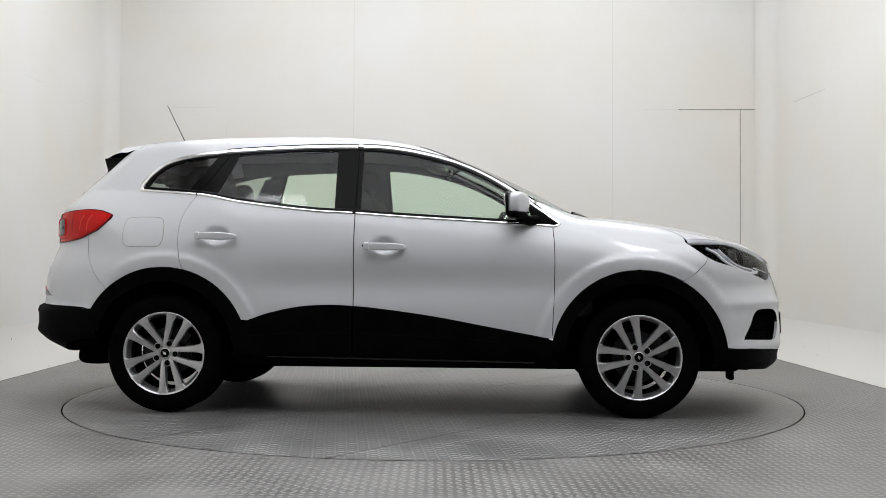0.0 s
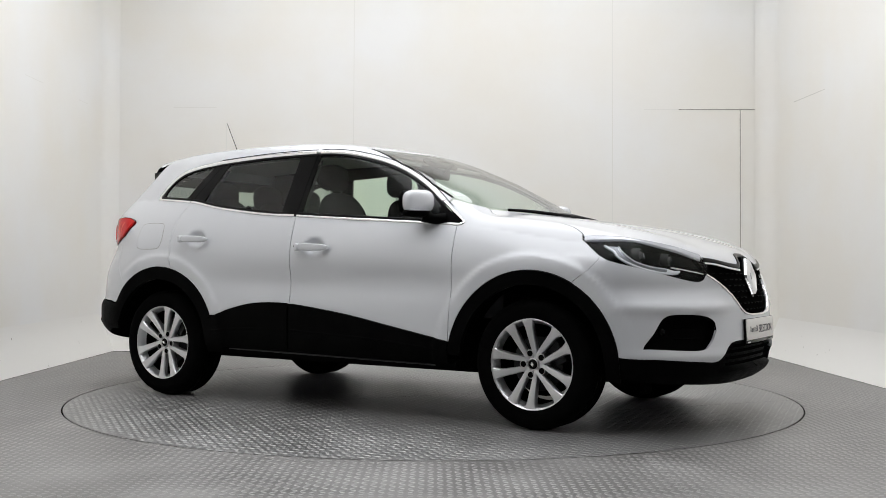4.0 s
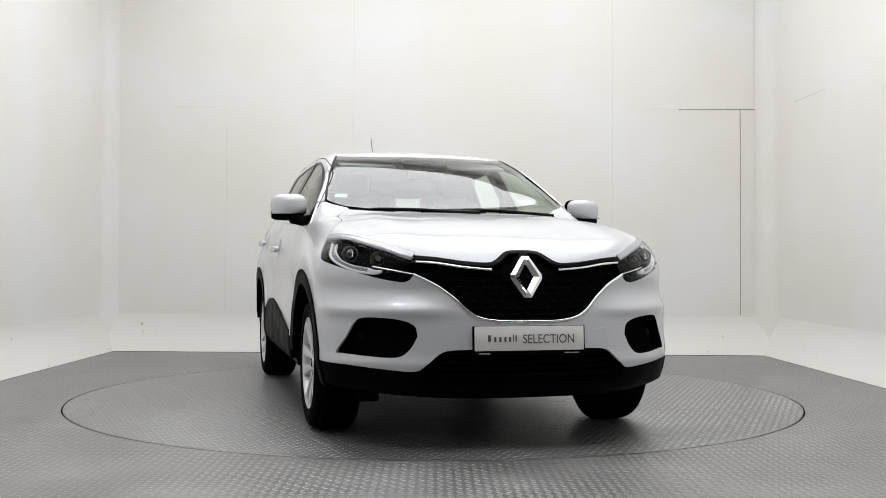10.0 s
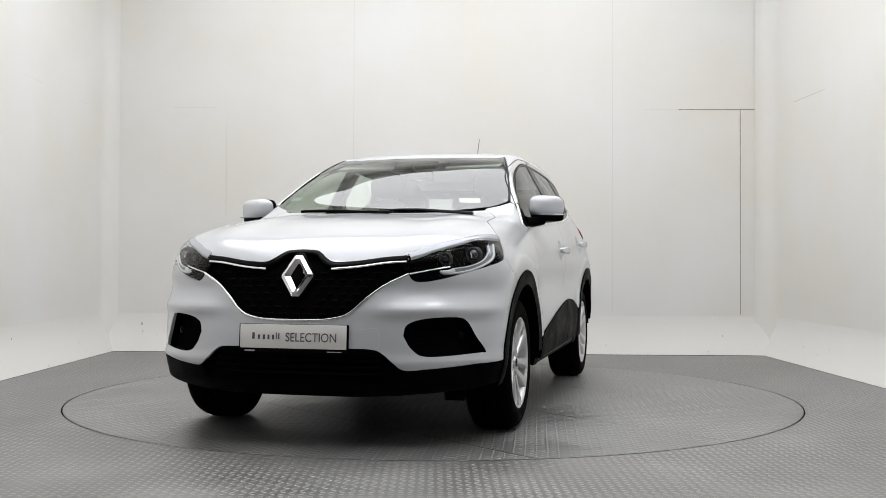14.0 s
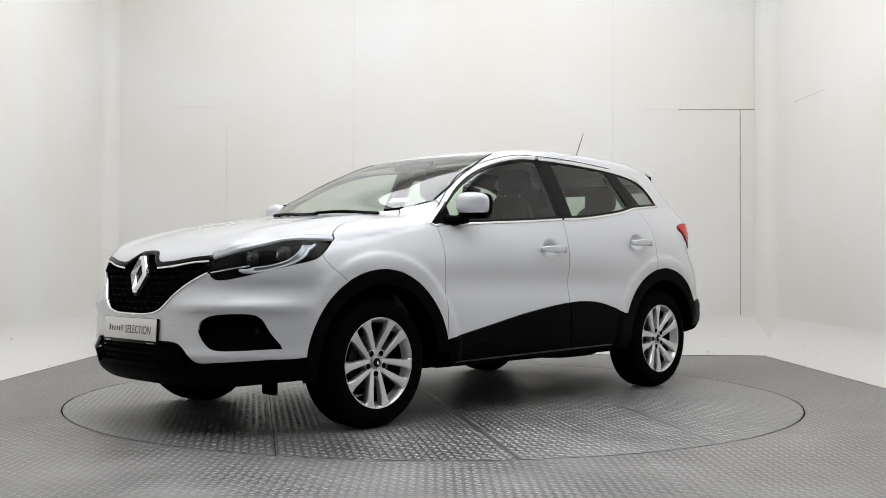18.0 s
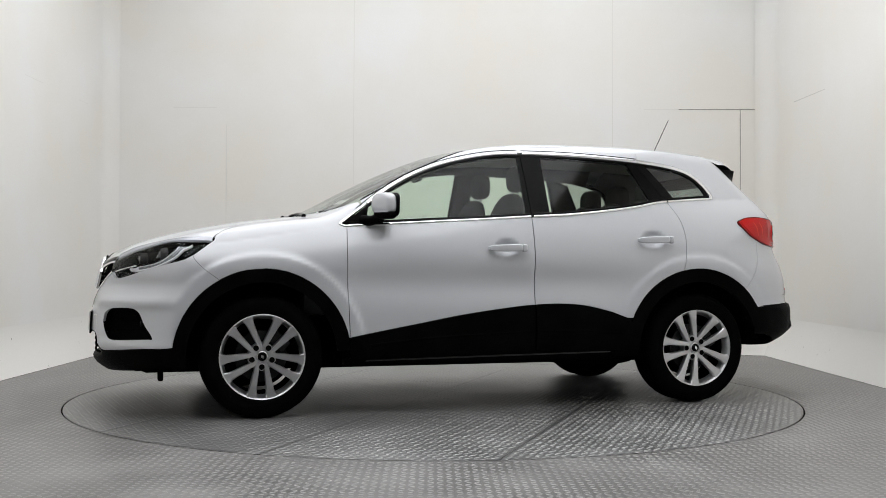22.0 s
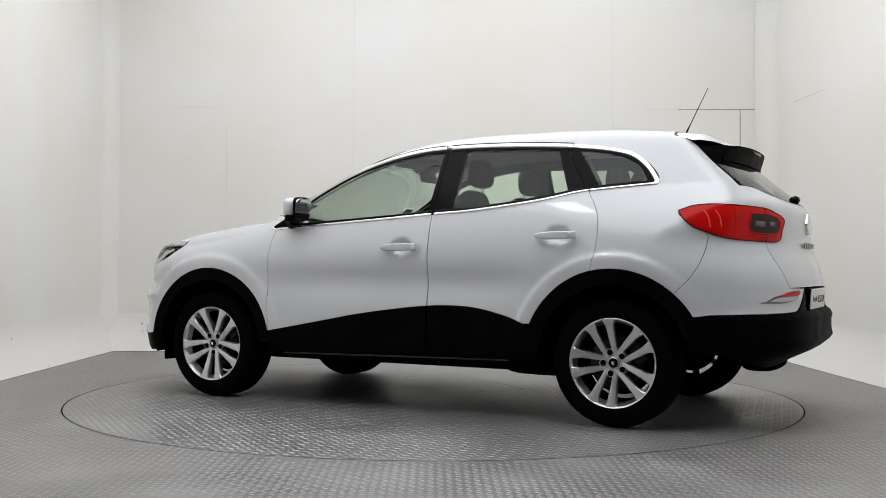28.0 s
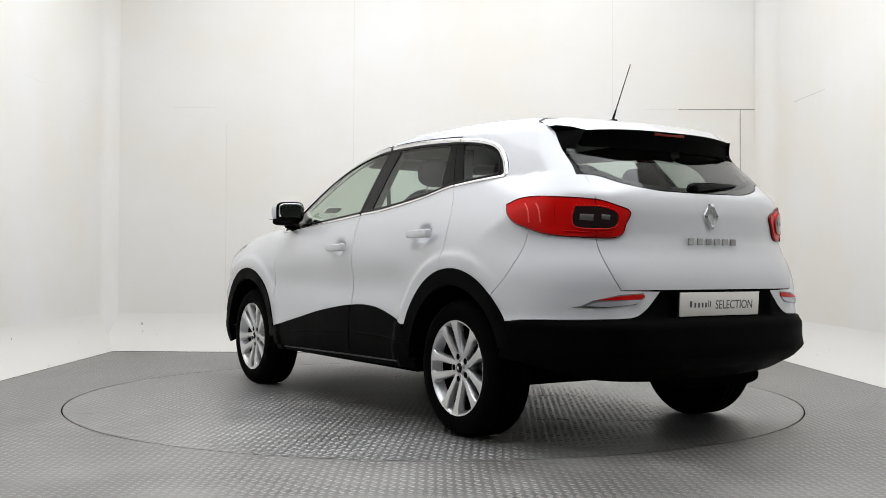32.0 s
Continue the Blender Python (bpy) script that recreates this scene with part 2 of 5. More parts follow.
def lozenges(name, keep, lo, hi, turn, parent, z=0.0, pitch=0.036, mat=TREAD, high=0.0013):
    """Raised lozenges in alternate slants over the part of a plate where keep(x, y) holds. turn: degrees."""
    gx, gy = np.meshgrid(np.arange(lo[0], hi[0], pitch), np.arange(lo[1], hi[1], pitch), indexing="ij")
    ii, jj = np.meshgrid(np.arange(gx.shape[0]), np.arange(gx.shape[1]), indexing="ij")
    c, s = math.cos(radians(turn)), math.sin(radians(turn))
    x, y = (gx * c - gy * s).ravel(), (gx * s + gy * c).ravel()
    odd = ((ii + jj) % 2).ravel()
    ok = keep(x, y)
    x, y, odd = x[ok], y[ok], odd[ok]
    a = np.radians(turn) + np.where(odd == 1, 0.785, -0.785)
    n = len(x)
    jit = np.random.default_rng(3).normal(0, 0.12, n)
    l, w, h = 0.0205, 0.0085, high * (1 + jit)
    dx, dy = np.cos(a), np.sin(a)
    v = np.empty((n, 8, 3))
    for k, (p, q, hh) in enumerate(((l, 0, 0), (0, w, 0), (-l, 0, 0), (0, -w, 0), (l * 0.6, 0, 1), (0, w * 0.5, 1), (-l * 0.6, 0, 1), (0, -w * 0.5, 1))):
        v[:, k, 0], v[:, k, 1], v[:, k, 2] = x + dx * p - dy * q, y + dy * p + dx * q, z + hh * h
    f = np.array([[0, 1, 5, 4], [1, 2, 6, 5], [2, 3, 7, 6], [3, 0, 4, 7], [4, 5, 6, 7]])
    base = (np.arange(n) * 8)[:, None, None]
    faces = (f + base).reshape(-1, 4).tolist()
    me = bpy.data.meshes.new(name)
    me.from_pydata(v.reshape(-1, 3).tolist(), [], faces)
    me.materials.append(mat)
    ob = new(name, me)
    ob.parent = parent
    return tagged(ob, "raised lozenge pattern of the tread plate", kind="stuff")


def sheet(name, outline, mat, parent, label="", thick=0.004):
    b = prism(outline, -thick)
    return part(name, b, mat, parent, label, smooth=False)


floor = structure("floor", box(6.6, 12.8, 0.1, pose(0, -2.9, -0.064)), DARK, "grey steel tread-plate floor in large sheets")
R_OUT, EDGE = TABLE_R + 0.007, 0.93
yc = math.sqrt(R_OUT**2 - EDGE**2)
a0 = math.degrees(math.atan2(yc, EDGE))


def rim(a, b, n=60, r=R_OUT):
    return [(r * math.cos(radians(a + (b - a) * k / n)), r * math.sin(radians(a + (b - a) * k / n))) for k in range(n + 1)]


g = 0.0015
LOW = -8.9
sheet("plate", [(-EDGE + g, LOW), (EDGE - g, LOW)] + rim(-a0, -180 + a0), WORN_FLOOR, floor)
sheet("plate", [(EDGE - g, 3.05), (-EDGE + g, 3.15)] + rim(180 - a0, a0), WORN_FLOOR, floor)
sheet("plate", [(EDGE + g, LOW), (X1 - 0.001, LOW), (X1 - 0.001, 2.97), (EDGE + g, 3.05)] + rim(a0, -a0), WORN_FLOOR, floor)
sheet("plate", [(-EDGE - g, 3.15), (X0 + 0.001, 3.25), (X0 + 0.001, LOW), (-EDGE - g, LOW)] + rim(-180 + a0, -180 - a0 + 0.0), WORN_FLOOR, floor)


def outside(x, y):
    return (np.hypot(x, y) > R_OUT + 0.012) & (np.abs(np.abs(x) - EDGE) > 0.005) & (y < 3.2 - 0.045 * (x + 3.1) - 0.03) & (np.abs(x) < 3.06)


lozenges("tread_pattern", lambda x, y: outside(x, y) & (np.abs(x) < EDGE), (-0.912, -3.3), (0.93, 3.2), 0, floor, mat=WORN_TREAD, high=0.0011)
lozenges("tread_pattern", lambda x, y: outside(x, y) & (x > EDGE), (-3.3, -3.108), (3.2, -0.93), 90, floor, mat=WORN_TREAD, high=0.0011)
lozenges("tread_pattern", lambda x, y: outside(x, y) & (x < -EDGE), (-3.3, 0.948), (3.2, 3.1), 90, floor, mat=WORN_TREAD, high=0.0011)

table = tagged(new("turntable"), "round grey steel tread-plate turntable set flush in the floor", "turntable")
bm = bmesh.new()
bmesh.ops.create_circle(bm, cap_ends=True, segments=160, radius=TABLE_R - 0.003)
bmesh.ops.translate(bm, vec=(0, 0, -0.006), verts=bm.verts)
part("table_base", bm, DARK, table, smooth=False)
TURN_P, RT = -35.6, TABLE_R - 0.002
bands = (-RT, -1.01, 0.02, 1.05, RT)
cuts = {0: (), 1: (0.85,), 2: (-0.70,), 3: ()}
cp, spn = math.cos(radians(TURN_P)), math.sin(radians(TURN_P))
for k in range(4):
    ends = (-RT, *cuts[k], RT)
    for c0, c1 in zip(ends, ends[1:]):
        # outline of the disc between two chords and two cross cuts, in the plate's own axes
        pts = []
        for i in range(241):
            a = 2 * math.pi * i / 240
            pts.append((RT * math.cos(a), RT * math.sin(a)))
        for axis, bound, keep in ((0, bands[k] + 0.0015, 1), (0, bands[k + 1] - 0.0015, -1), (1, c0 + 0.0015, 1), (1, c1 - 0.0015, -1)):
            out = []
            for i in range(len(pts)):
                p, q = pts[i - 1], pts[i]
                ip, iq = (p[axis] - bound) * keep >= 0, (q[axis] - bound) * keep >= 0
                if ip != iq:
                    t = (bound - p[axis]) / (q[axis] - p[axis])
                    out.append((p[0] + (q[0] - p[0]) * t, p[1] + (q[1] - p[1]) * t))
                if iq:
                    out.append(q)
            pts = out
        clean = [p for i, p in enumerate(pts) if math.dist(p, pts[i - 1]) > 1e-5]
        pl = sheet("plate", [(x * cp - y * spn, x * spn + y * cp) for x, y in clean], FLOOR, table)

        def on_plate(x, y, b0=bands[k], b1=bands[k + 1], c0=c0, c1=c1):
            u, v = x * cp + y * spn, -x * spn + y * cp
            return (np.hypot(x, y) < RT - 0.012) & (u > b0 + 0.005) & (u < b1 - 0.005) & (v > c0 + 0.005) & (v < c1 - 0.005)

        span = bands[k + 1] - bands[k]
        edge_gap = (span - (math.floor(span / 0.036) - 1) * 0.036) / 2
        low = (-2.3, edge_gap - bands[k + 1]) if k % 2 else (bands[k] + edge_gap, -2.3)
        lozenges("tread_pattern", on_plate, low, (2.3, 2.3), TURN_P + (90 if k % 2 else 0), pl)

import functools

from mathutils.geometry import delaunay_2d_cdt

# ---- the car's body surface: x forward, y to its left, z up ----


def curve(*pts):
    """A smooth curve through (x, value) pairs, for arrays."""
    px, py = np.array([p[0] for p in pts], float), np.array([p[1] for p in pts], float)
    d = np.diff(py) / np.diff(px)
    m = np.concatenate([[d[0]], (d[:-1] + d[1:]) / 2, [d[-1]]])
    m[1:-1][d[:-1] * d[1:] <= 0] = 0

    def f(x):
        x = np.clip(x, px[0], px[-1])
        i = np.clip(np.searchsorted(px, x) - 1, 0, len(px) - 2)
        h = px[i + 1] - px[i]
        t = (x - px[i]) / h
        return (2 * t**3 - 3 * t**2 + 1) * py[i] + (t**3 - 2 * t**2 + t) * h * m[i] + (3 * t**2 - 2 * t**3) * py[i + 1] + (t**3 - t**2) * h * m[i + 1]

    return f


WHEEL_F, WHEEL_R, WHEEL_Z, TYRE_R = 1.191, -1.455, 0.335, 0.335
width = curve((-2.5, 0.80), (-2.1, 0.862), (-1.8, 0.892), (-1.45, 0.905), (-0.9, 0.898), (0.0, 0.902), (0.8, 0.902), (1.2, 0.905), (1.55, 0.887), (1.85, 0.862), (2.2, 0.82))
shoulder = curve((-2.4, 1.27), (-1.8, 1.265), (-1.3, 1.225), (-0.9, 1.17), (-0.4, 1.125), (0.4, 1.075), (0.8, 1.05), (1.2, 0.985), (1.6, 0.93), (2.1, 0.88))
inset = curve((-2.4, 0.25), (-1.8, 0.20), (-1.4, 0.13), (-1.0, 0.085), (-0.4, 0.065), (0.2, 0.065), (0.7, 0.085), (1.2, 0.075), (1.6, 0.06), (2.1, 0.06))
spine = curve((-2.5, 1.44), (-2.1, 1.515), (-1.8, 1.555), (-1.4, 1.588), (-1.0, 1.603), (-0.6, 1.605), (-0.3, 1.592), (-0.1, 1.568), (0.08, 1.525), (0.35, 1.42), (0.62, 1.29), (0.86, 1.165), (0.96, 1.128), (1.1, 1.108), (1.4, 1.068), (1.7, 1.008), (1.9, 0.945), (2.0, 0.892), (2.1, 0.82), (2.3, 0.6))
nose = curve((0.15, 1.90), (0.19, 1.95), (0.235, 2.02), (0.28, 2.075), (0.32, 2.096), (0.42, 2.105), (0.6, 2.094), (0.70, 2.078), (0.80, 2.056), (0.88, 2.029), (1.0, 1.98))
tail = curve((0.15, -2.05), (0.30, -2.14), (0.344, -2.22), (0.397, -2.325), (0.468, -2.374), (0.555, -2.374), (0.60, -2.345), (0.68, -2.338), (0.77, -2.335), (0.83, -2.321), (0.91, -2.294), (0.98, -2.281), (1.05, -2.281), (1.1, -2.277), (1.17, -2.25), (1.2, -2.215), (1.25, -2.157), (1.3, -2.097), (1.35, -2.037), (1.45, -1.925), (1.6, -1.78))
tail_round = curve((0.3, 0.10), (0.56, 0.10), (0.8, 0.13), (1.0, 0.20), (1.2, 0.20), (1.5, 0.20))
tail_bend = curve((0.3, 0.22), (0.56, 0.22), (0.8, 0.23), (1.0, 0.25), (1.2, 0.25), (1.5, 0.25))


def side_y(x, z):
    b, zs, i = width(x), shoulder(x), inset(x)
    u = np.clip((z - 0.80) / (zs - 0.80), 0, None)
    over = np.clip(z - zs, 0, None)
    y = b - i * np.minimum(u, 1) ** 2 - 0.50 * over - 0.10 * over**2
    y = y - 1.5 * np.clip(0.42 - z, 0, None) ** 2
    mid = 1 / (1 + np.exp(-(x + 0.95) / 0.1)) / (1 + np.exp((x - 0.72) / 0.1))
    y = y - 0.022 * np.exp(-(((z - 0.73) / 0.10) ** 2)) * mid
    for hx, hz in ((-0.205, 0.937), (-1.155, 0.993)):
        y = y - 0.030 * np.exp(-((((x - hx) / 0.064) ** 2 + ((z - hz) / 0.044) ** 2) ** 2))
    for wx in (WHEEL_F, WHEEL_R):
        r = np.hypot(x - wx, z - WHEEL_Z)
        y = y + 0.012 / (1 + np.exp((r - 0.562) / 0.0075)) * np.clip((r - 0.40) / 0.15, 0, 1)
    return y


def top_z(x, y):
    y = np.abs(y)
    bonnet = 1 / (1 + np.exp(-(x - 0.95) / 0.05))
    z = spine(x + (0.20 - 0.02 * bonnet) * y * y)
    return z - (1 - bonnet) * 0.045 * y * y - bonnet * 0.035 * y**2 + bonnet * 0.012 * np.exp(-(((y - 0.52) / 0.12) ** 2))


def smax(a, b, k):
    h = np.clip(k - np.abs(a - b), 0, None) / k
    return np.maximum(a, b) + h * h * k / 4


def solid(p):
    """Negative inside the body, positive outside."""
    x, y, z = p[..., 0], np.abs(p[..., 1]), p[..., 2]
    front = nose(z) - 0.340 * (y / 0.818) ** 2.95
    wide = 1 / (1 + np.exp(-(y - 0.42) / 0.05))
    front = front + wide * (0.023 * np.exp(-(((z - 0.630) / 0.032) ** 2)) - 0.019 * np.exp(-(((z - 0.722) / 0.045) ** 2)) + 0.014 * np.exp(-(((z - 0.395) / 0.03) ** 2)))
    back = tail(z) + tail_round(z) * y * y + tail_bend(z) * (y / 0.806) ** 6
    a = smax(y - side_y(x, z), (z - top_z(x, y)) * 0.93, 0.07)
    return smax(a, smax(x - front, back - x, 0.05), 0.06)


def normals_at(p):
    g = np.zeros_like(p)
    for k in range(3):
        e = np.zeros(3)
        e[k] = 0.004
        g[..., k] = solid(p + e) - solid(p - e)
    return g / np.maximum(np.linalg.norm(g, axis=-1, keepdims=True), 1e-9)


# charts: each gives, for (u, v), a point inside and a way out; and the reverse for a point of the surface
def chart(kind, *c):
    if kind == "side":
        return (lambda u, v: (np.stack([u, 0 * u, v], -1), np.stack([0 * u, 0 * u + 1, 0 * u], -1))), (lambda p: p[..., [0, 2]])
    if kind == "top":
        return (lambda u, v: (np.stack([u, v, 0 * u + 0.62], -1), np.stack([0 * u, 0 * u, 0 * u + 1], -1))), (lambda p: p[..., [0, 1]])
    if kind == "fan":
        y0, z0 = c
        return (lambda u, v: (np.stack([u, 0 * u + y0, 0 * u + z0], -1), np.stack([0 * u, np.cos(v / 0.7), np.sin(v / 0.7)], -1))), (
            lambda p: np.stack([p[..., 0], 0.7 * np.arctan2(p[..., 2] - z0, p[..., 1] - y0)], -1))
    if kind == "cyl":
        x0, s = c
        return (lambda u, v: (np.stack([0 * u + x0, 0 * u, v], -1), np.stack([s * np.cos(u / 0.9), np.sin(u / 0.9), 0 * u], -1))), (
            lambda p: np.stack([0.9 * np.arctan2(p[..., 1], s * (p[..., 0] - x0)), p[..., 2]], -1))
    x0, y0, z0, s = c

    def rays(u, v):
        a, e = u / 0.8, v / 0.8
        return np.broadcast_to(np.array([x0, y0, z0]), (*u.shape, 3)).copy(), np.stack([s * np.sin(a) * np.cos(e), np.cos(a) * np.cos(e), np.sin(e)], -1)

    def back(p):
        q = p - np.array([x0, y0, z0])
        return np.stack([0.8 * np.arctan2(s * q[..., 0], q[..., 1]), 0.8 * np.arctan2(q[..., 2], np.hypot(q[..., 0], q[..., 1]))], -1)

    return rays, back


SIDE, TOP = chart("side"), chart("top")
WINGFAN, RAILFAN = chart("fan", 0.25, 0.6), chart("fan", 0.1, 0.95)
FRONT, REAR = chart("cyl", 1.05, 1), chart("cyl", -1.35, -1)
QUARTER = chart("sph", -1.25, 0.1, 0.95, -1)


def cast(ch, uv, lift=0.0):
    uv = np.asarray(uv, float)
    o, d = ch[0](uv[..., 0], uv[..., 1])
    lo, hi = np.zeros(o.shape[:-1]), np.full(o.shape[:-1], 1.9)
    for _ in range(9):
        m = (lo + hi) / 2
        out = solid(o + d * m[..., None]) > 0
        hi, lo = np.where(out, m, hi), np.where(out, lo, m)
    flo, fhi = solid(o + d * lo[..., None]), solid(o + d * hi[..., None])
    for _ in range(4):
        m = np.clip(lo - flo * (hi - lo) / np.where(np.abs(fhi - flo) < 1e-12, 1e-12, fhi - flo), lo, hi)
        fm = solid(o + d * m[..., None])
        out = fm > 0
        hi, fhi, lo, flo = np.where(out, m, hi), np.where(out, fm, fhi), np.where(out, lo, m), np.where(out, flo, fm)
    m = np.where(np.abs(flo) < np.abs(fhi), lo, hi)
    p = o + d * m[..., None]
    if lift:
        p = p + normals_at(p) * lift
    return p


def spline(pts, n=10, smooth=True):
    """Dense points along a run of 2D points."""
    p = np.array(pts, float)
    if len(p) == 2 or not smooth:
        return np.concatenate([np.linspace(a, b, n, endpoint=False) for a, b in zip(p, p[1:])] + [p[-1:]])
    q = np.concatenate([[2 * p[0] - p[1]], p, [2 * p[-1] - p[-2]]])
    out = []
    for i in range(1, len(q) - 2):
        t = np.linspace(0, 1, n, endpoint=False)[:, None]
        a, b, c, d = q[i - 1], q[i], q[i + 1], q[i + 2]
        out.append(0.5 * (2 * b + (c - a) * t + (2 * a - 5 * b + 4 * c - d) * t**2 + (3 * b - a - 3 * c + d) * t**3))
    return np.concatenate(out + [p[-1:]])


def run(ch, *pts, smooth=True, n=10):
    """A line on the surface, given in a chart."""
    return cast(ch, spline(pts, n, smooth))


@functools.lru_cache(maxsize=None)
def arc_table(s, z):
    """Along the arc round the front or back at height z: u and y, to look up from y."""
    u = np.linspace(0, 1.32, 90)
    p = cast(FRONT if s > 0 else REAR, np.stack([u, np.full(90, z)], -1))
    return u, np.maximum.accumulate(p[:, 1] + 1e-9 * np.arange(90))


def yz_run(s, *pts, smooth=True, n=10):
    """A line on the car's front (s=1) or back (s=-1), given by (y, z)."""
    q = spline(pts, n, smooth)
    u = []
    for y, z in q:
        g = float(z) / 0.01
        k, t = math.floor(g), g - math.floor(g)
        ua, ub = (np.interp(abs(y), arc_table(s, round(j * 0.01, 3))[1], arc_table(s, round(j * 0.01, 3))[0]) for j in (k, k + 1))
        u.append(math.copysign((1 - t) * ua + t * ub, y))
    return cast(FRONT if s > 0 else REAR, np.stack([np.array(u), q[:, 1]], -1))


def wrap_run(*pts, smooth=True, n=10):
    """A line that wraps from the back round to the side, as yz_run(-1, ...)."""
    q = spline(pts, n, smooth)
    a = yz_run(-1, *q, smooth=False, n=1)
    x = tail(q[:, 1]) + 0.25 * q[:, 0] ** 2 + 0.30 * (q[:, 0] / 0.806) ** 6
    x = x + 0.05 * np.clip((q[:, 0] - 0.765) / 0.033, 0, 1)
    b = cast(SIDE, np.stack([x, q[:, 1]], -1))
    w = np.clip((q[:, 0] - 0.58) / 0.10, 0, 1)[:, None]
    return a * (1 - w) + b * w


def inside(poly, q):
    x, y = q[:, 0][:, None], q[:, 1][:, None]
    a, b = poly, np.roll(poly, -1, 0)
    cond = (a[:, 1] > y) != (b[:, 1] > y)
    with np.errstate(divide="ignore", invalid="ignore"):
        xs = a[:, 0] + (y - a[:, 1]) * (b[:, 0] - a[:, 0]) / (b[:, 1] - a[:, 1])
    return (cond & (x < xs)).sum(1) % 2 == 1


def shrink(poly, d):
    """Pull a closed outline inwards by d."""
    area2 = np.sum(poly[:, 0] * np.roll(poly[:, 1], -1) - np.roll(poly[:, 0], -1) * poly[:, 1])
    e = np.roll(poly, -1, 0) - np.roll(poly, 1, 0)
    n = np.stack([-e[:, 1], e[:, 0]], -1) / np.maximum(np.linalg.norm(e, axis=1, keepdims=True), 1e-9)
    return poly + n * d * (1 if area2 > 0 else -1)


def fill(poly, cell):
    """Triangles that fill the outline, clean along its edge: points and faces."""
    step = np.linalg.norm(np.roll(poly, -1, 0) - poly, axis=1)
    edge = np.concatenate([a + (b - a) * (np.arange(max(1, round(d / (cell * 0.8)))) / max(1, round(d / (cell * 0.8))))[:, None] for a, b, d in zip(poly, np.roll(poly, -1, 0), step)])
    lo, hi = poly.min(0), poly.max(0)
    gx, gy = np.arange(lo[0] + cell / 2, hi[0], cell), np.arange(lo[1] + cell / 2, hi[1], cell)
    q = np.stack(np.meshgrid(gx, gy, indexing="ij"), -1).reshape(-1, 2)
    q = q[inside(poly, q)] if len(q) else q
    if len(q):
        near = np.concatenate([np.min(np.linalg.norm(c[:, None] - edge[None], axis=2), axis=1) for c in np.array_split(q, 1 + len(q) // 2000)])
        q = q[near > cell * 0.5]
    n = len(edge)
    pts = [Vector((float(v[0]), float(v[1]))) for v in np.concatenate([edge, q])]
    out = delaunay_2d_cdt(pts, [(i, (i + 1) % n) for i in range(n)], [], 1, 1e-6)
    pts = np.array([(v.x, v.y) for v in out[0]])
    tri = np.array([list(f)[:3] for f in out[2]])
    ok = inside(poly, pts[tri].mean(1))
    return pts, [list(f) for f, k in zip(out[2], ok) if k]


SHEETS = {}


def panel(name, ch, runs, mat, parent, label="", cell=0.03, gap=0.0022, depth=0.014, lift=0.0, mirror=False, shape=None):
    """One sheet of the body inside a closed run of lines, with its edges turned in. mirror: on the car's right."""
    edge = np.concatenate(runs) if isinstance(runs, (list, tuple)) else runs
    poly = ch[1](edge)
    keep = np.linalg.norm(poly - np.roll(poly, 1, 0), axis=1) > 1e-4
    poly = poly[keep]
    if gap:
        poly = shrink(poly, gap)
    key = (id(ch), poly.round(6).tobytes(), cell)
    if key not in SHEETS:
        uv, faces = fill(poly, cell)
        p = cast(ch, uv)
        SHEETS[key] = faces, p, normals_at(p)
    faces, p, n = SHEETS[key]
    if lift or shape is not None:
        p = p + n * (lift if shape is None else shape(p)[:, None])
    used = {}
    for f in faces:
        for a, b in zip(f, f[1:] + f[:1]):
            used[(min(a, b), max(a, b))] = used.get((min(a, b), max(a, b)), 0) + 1
    verts, norms, out = list(p), list(n), [list(f) for f in faces]
    # outward winding
    tri = np.array([f[:3] for f in out])
    g = np.cross(p[tri[:, 1]] - p[tri[:, 0]], p[tri[:, 2]] - p[tri[:, 1]])
    for f, bad in zip(out, (g * n[tri[:, 0]]).sum(1) < 0):
        if bad:
            f.reverse()
    if depth:
        top, low = {}, {}
        for f in [list(x) for x in out]:
            for a, b in zip(f, f[1:] + f[:1]):
                if used[(min(a, b), max(a, b))] == 1:
                    t = p[b] - p[a]
                    s = np.cross(t, n[a])
                    s = s / max(np.linalg.norm(s), 1e-9)
                    for v in (a, b):
                        if v not in top:
                            top[v], low[v] = len(verts), len(verts) + 1
                            verts += [p[v], p[v] - n[v] * depth]
                            norms += [s, s]
                    out.append([top[b], top[a], low[a], low[b]])
    verts, norms = np.array(verts), np.array(norms)
    if mirror:
        verts, norms = verts * (1, -1, 1), norms * (1, -1, 1)
        out = [f[::-1] for f in out]
    return mesh_of(name, verts, out, mat, parent, label, True, norms)


def pair(*args, **kw):
    """The same sheet on both sides; args as panel()."""
    return [panel(*args, **kw), panel(*args, **kw, mirror=True)]


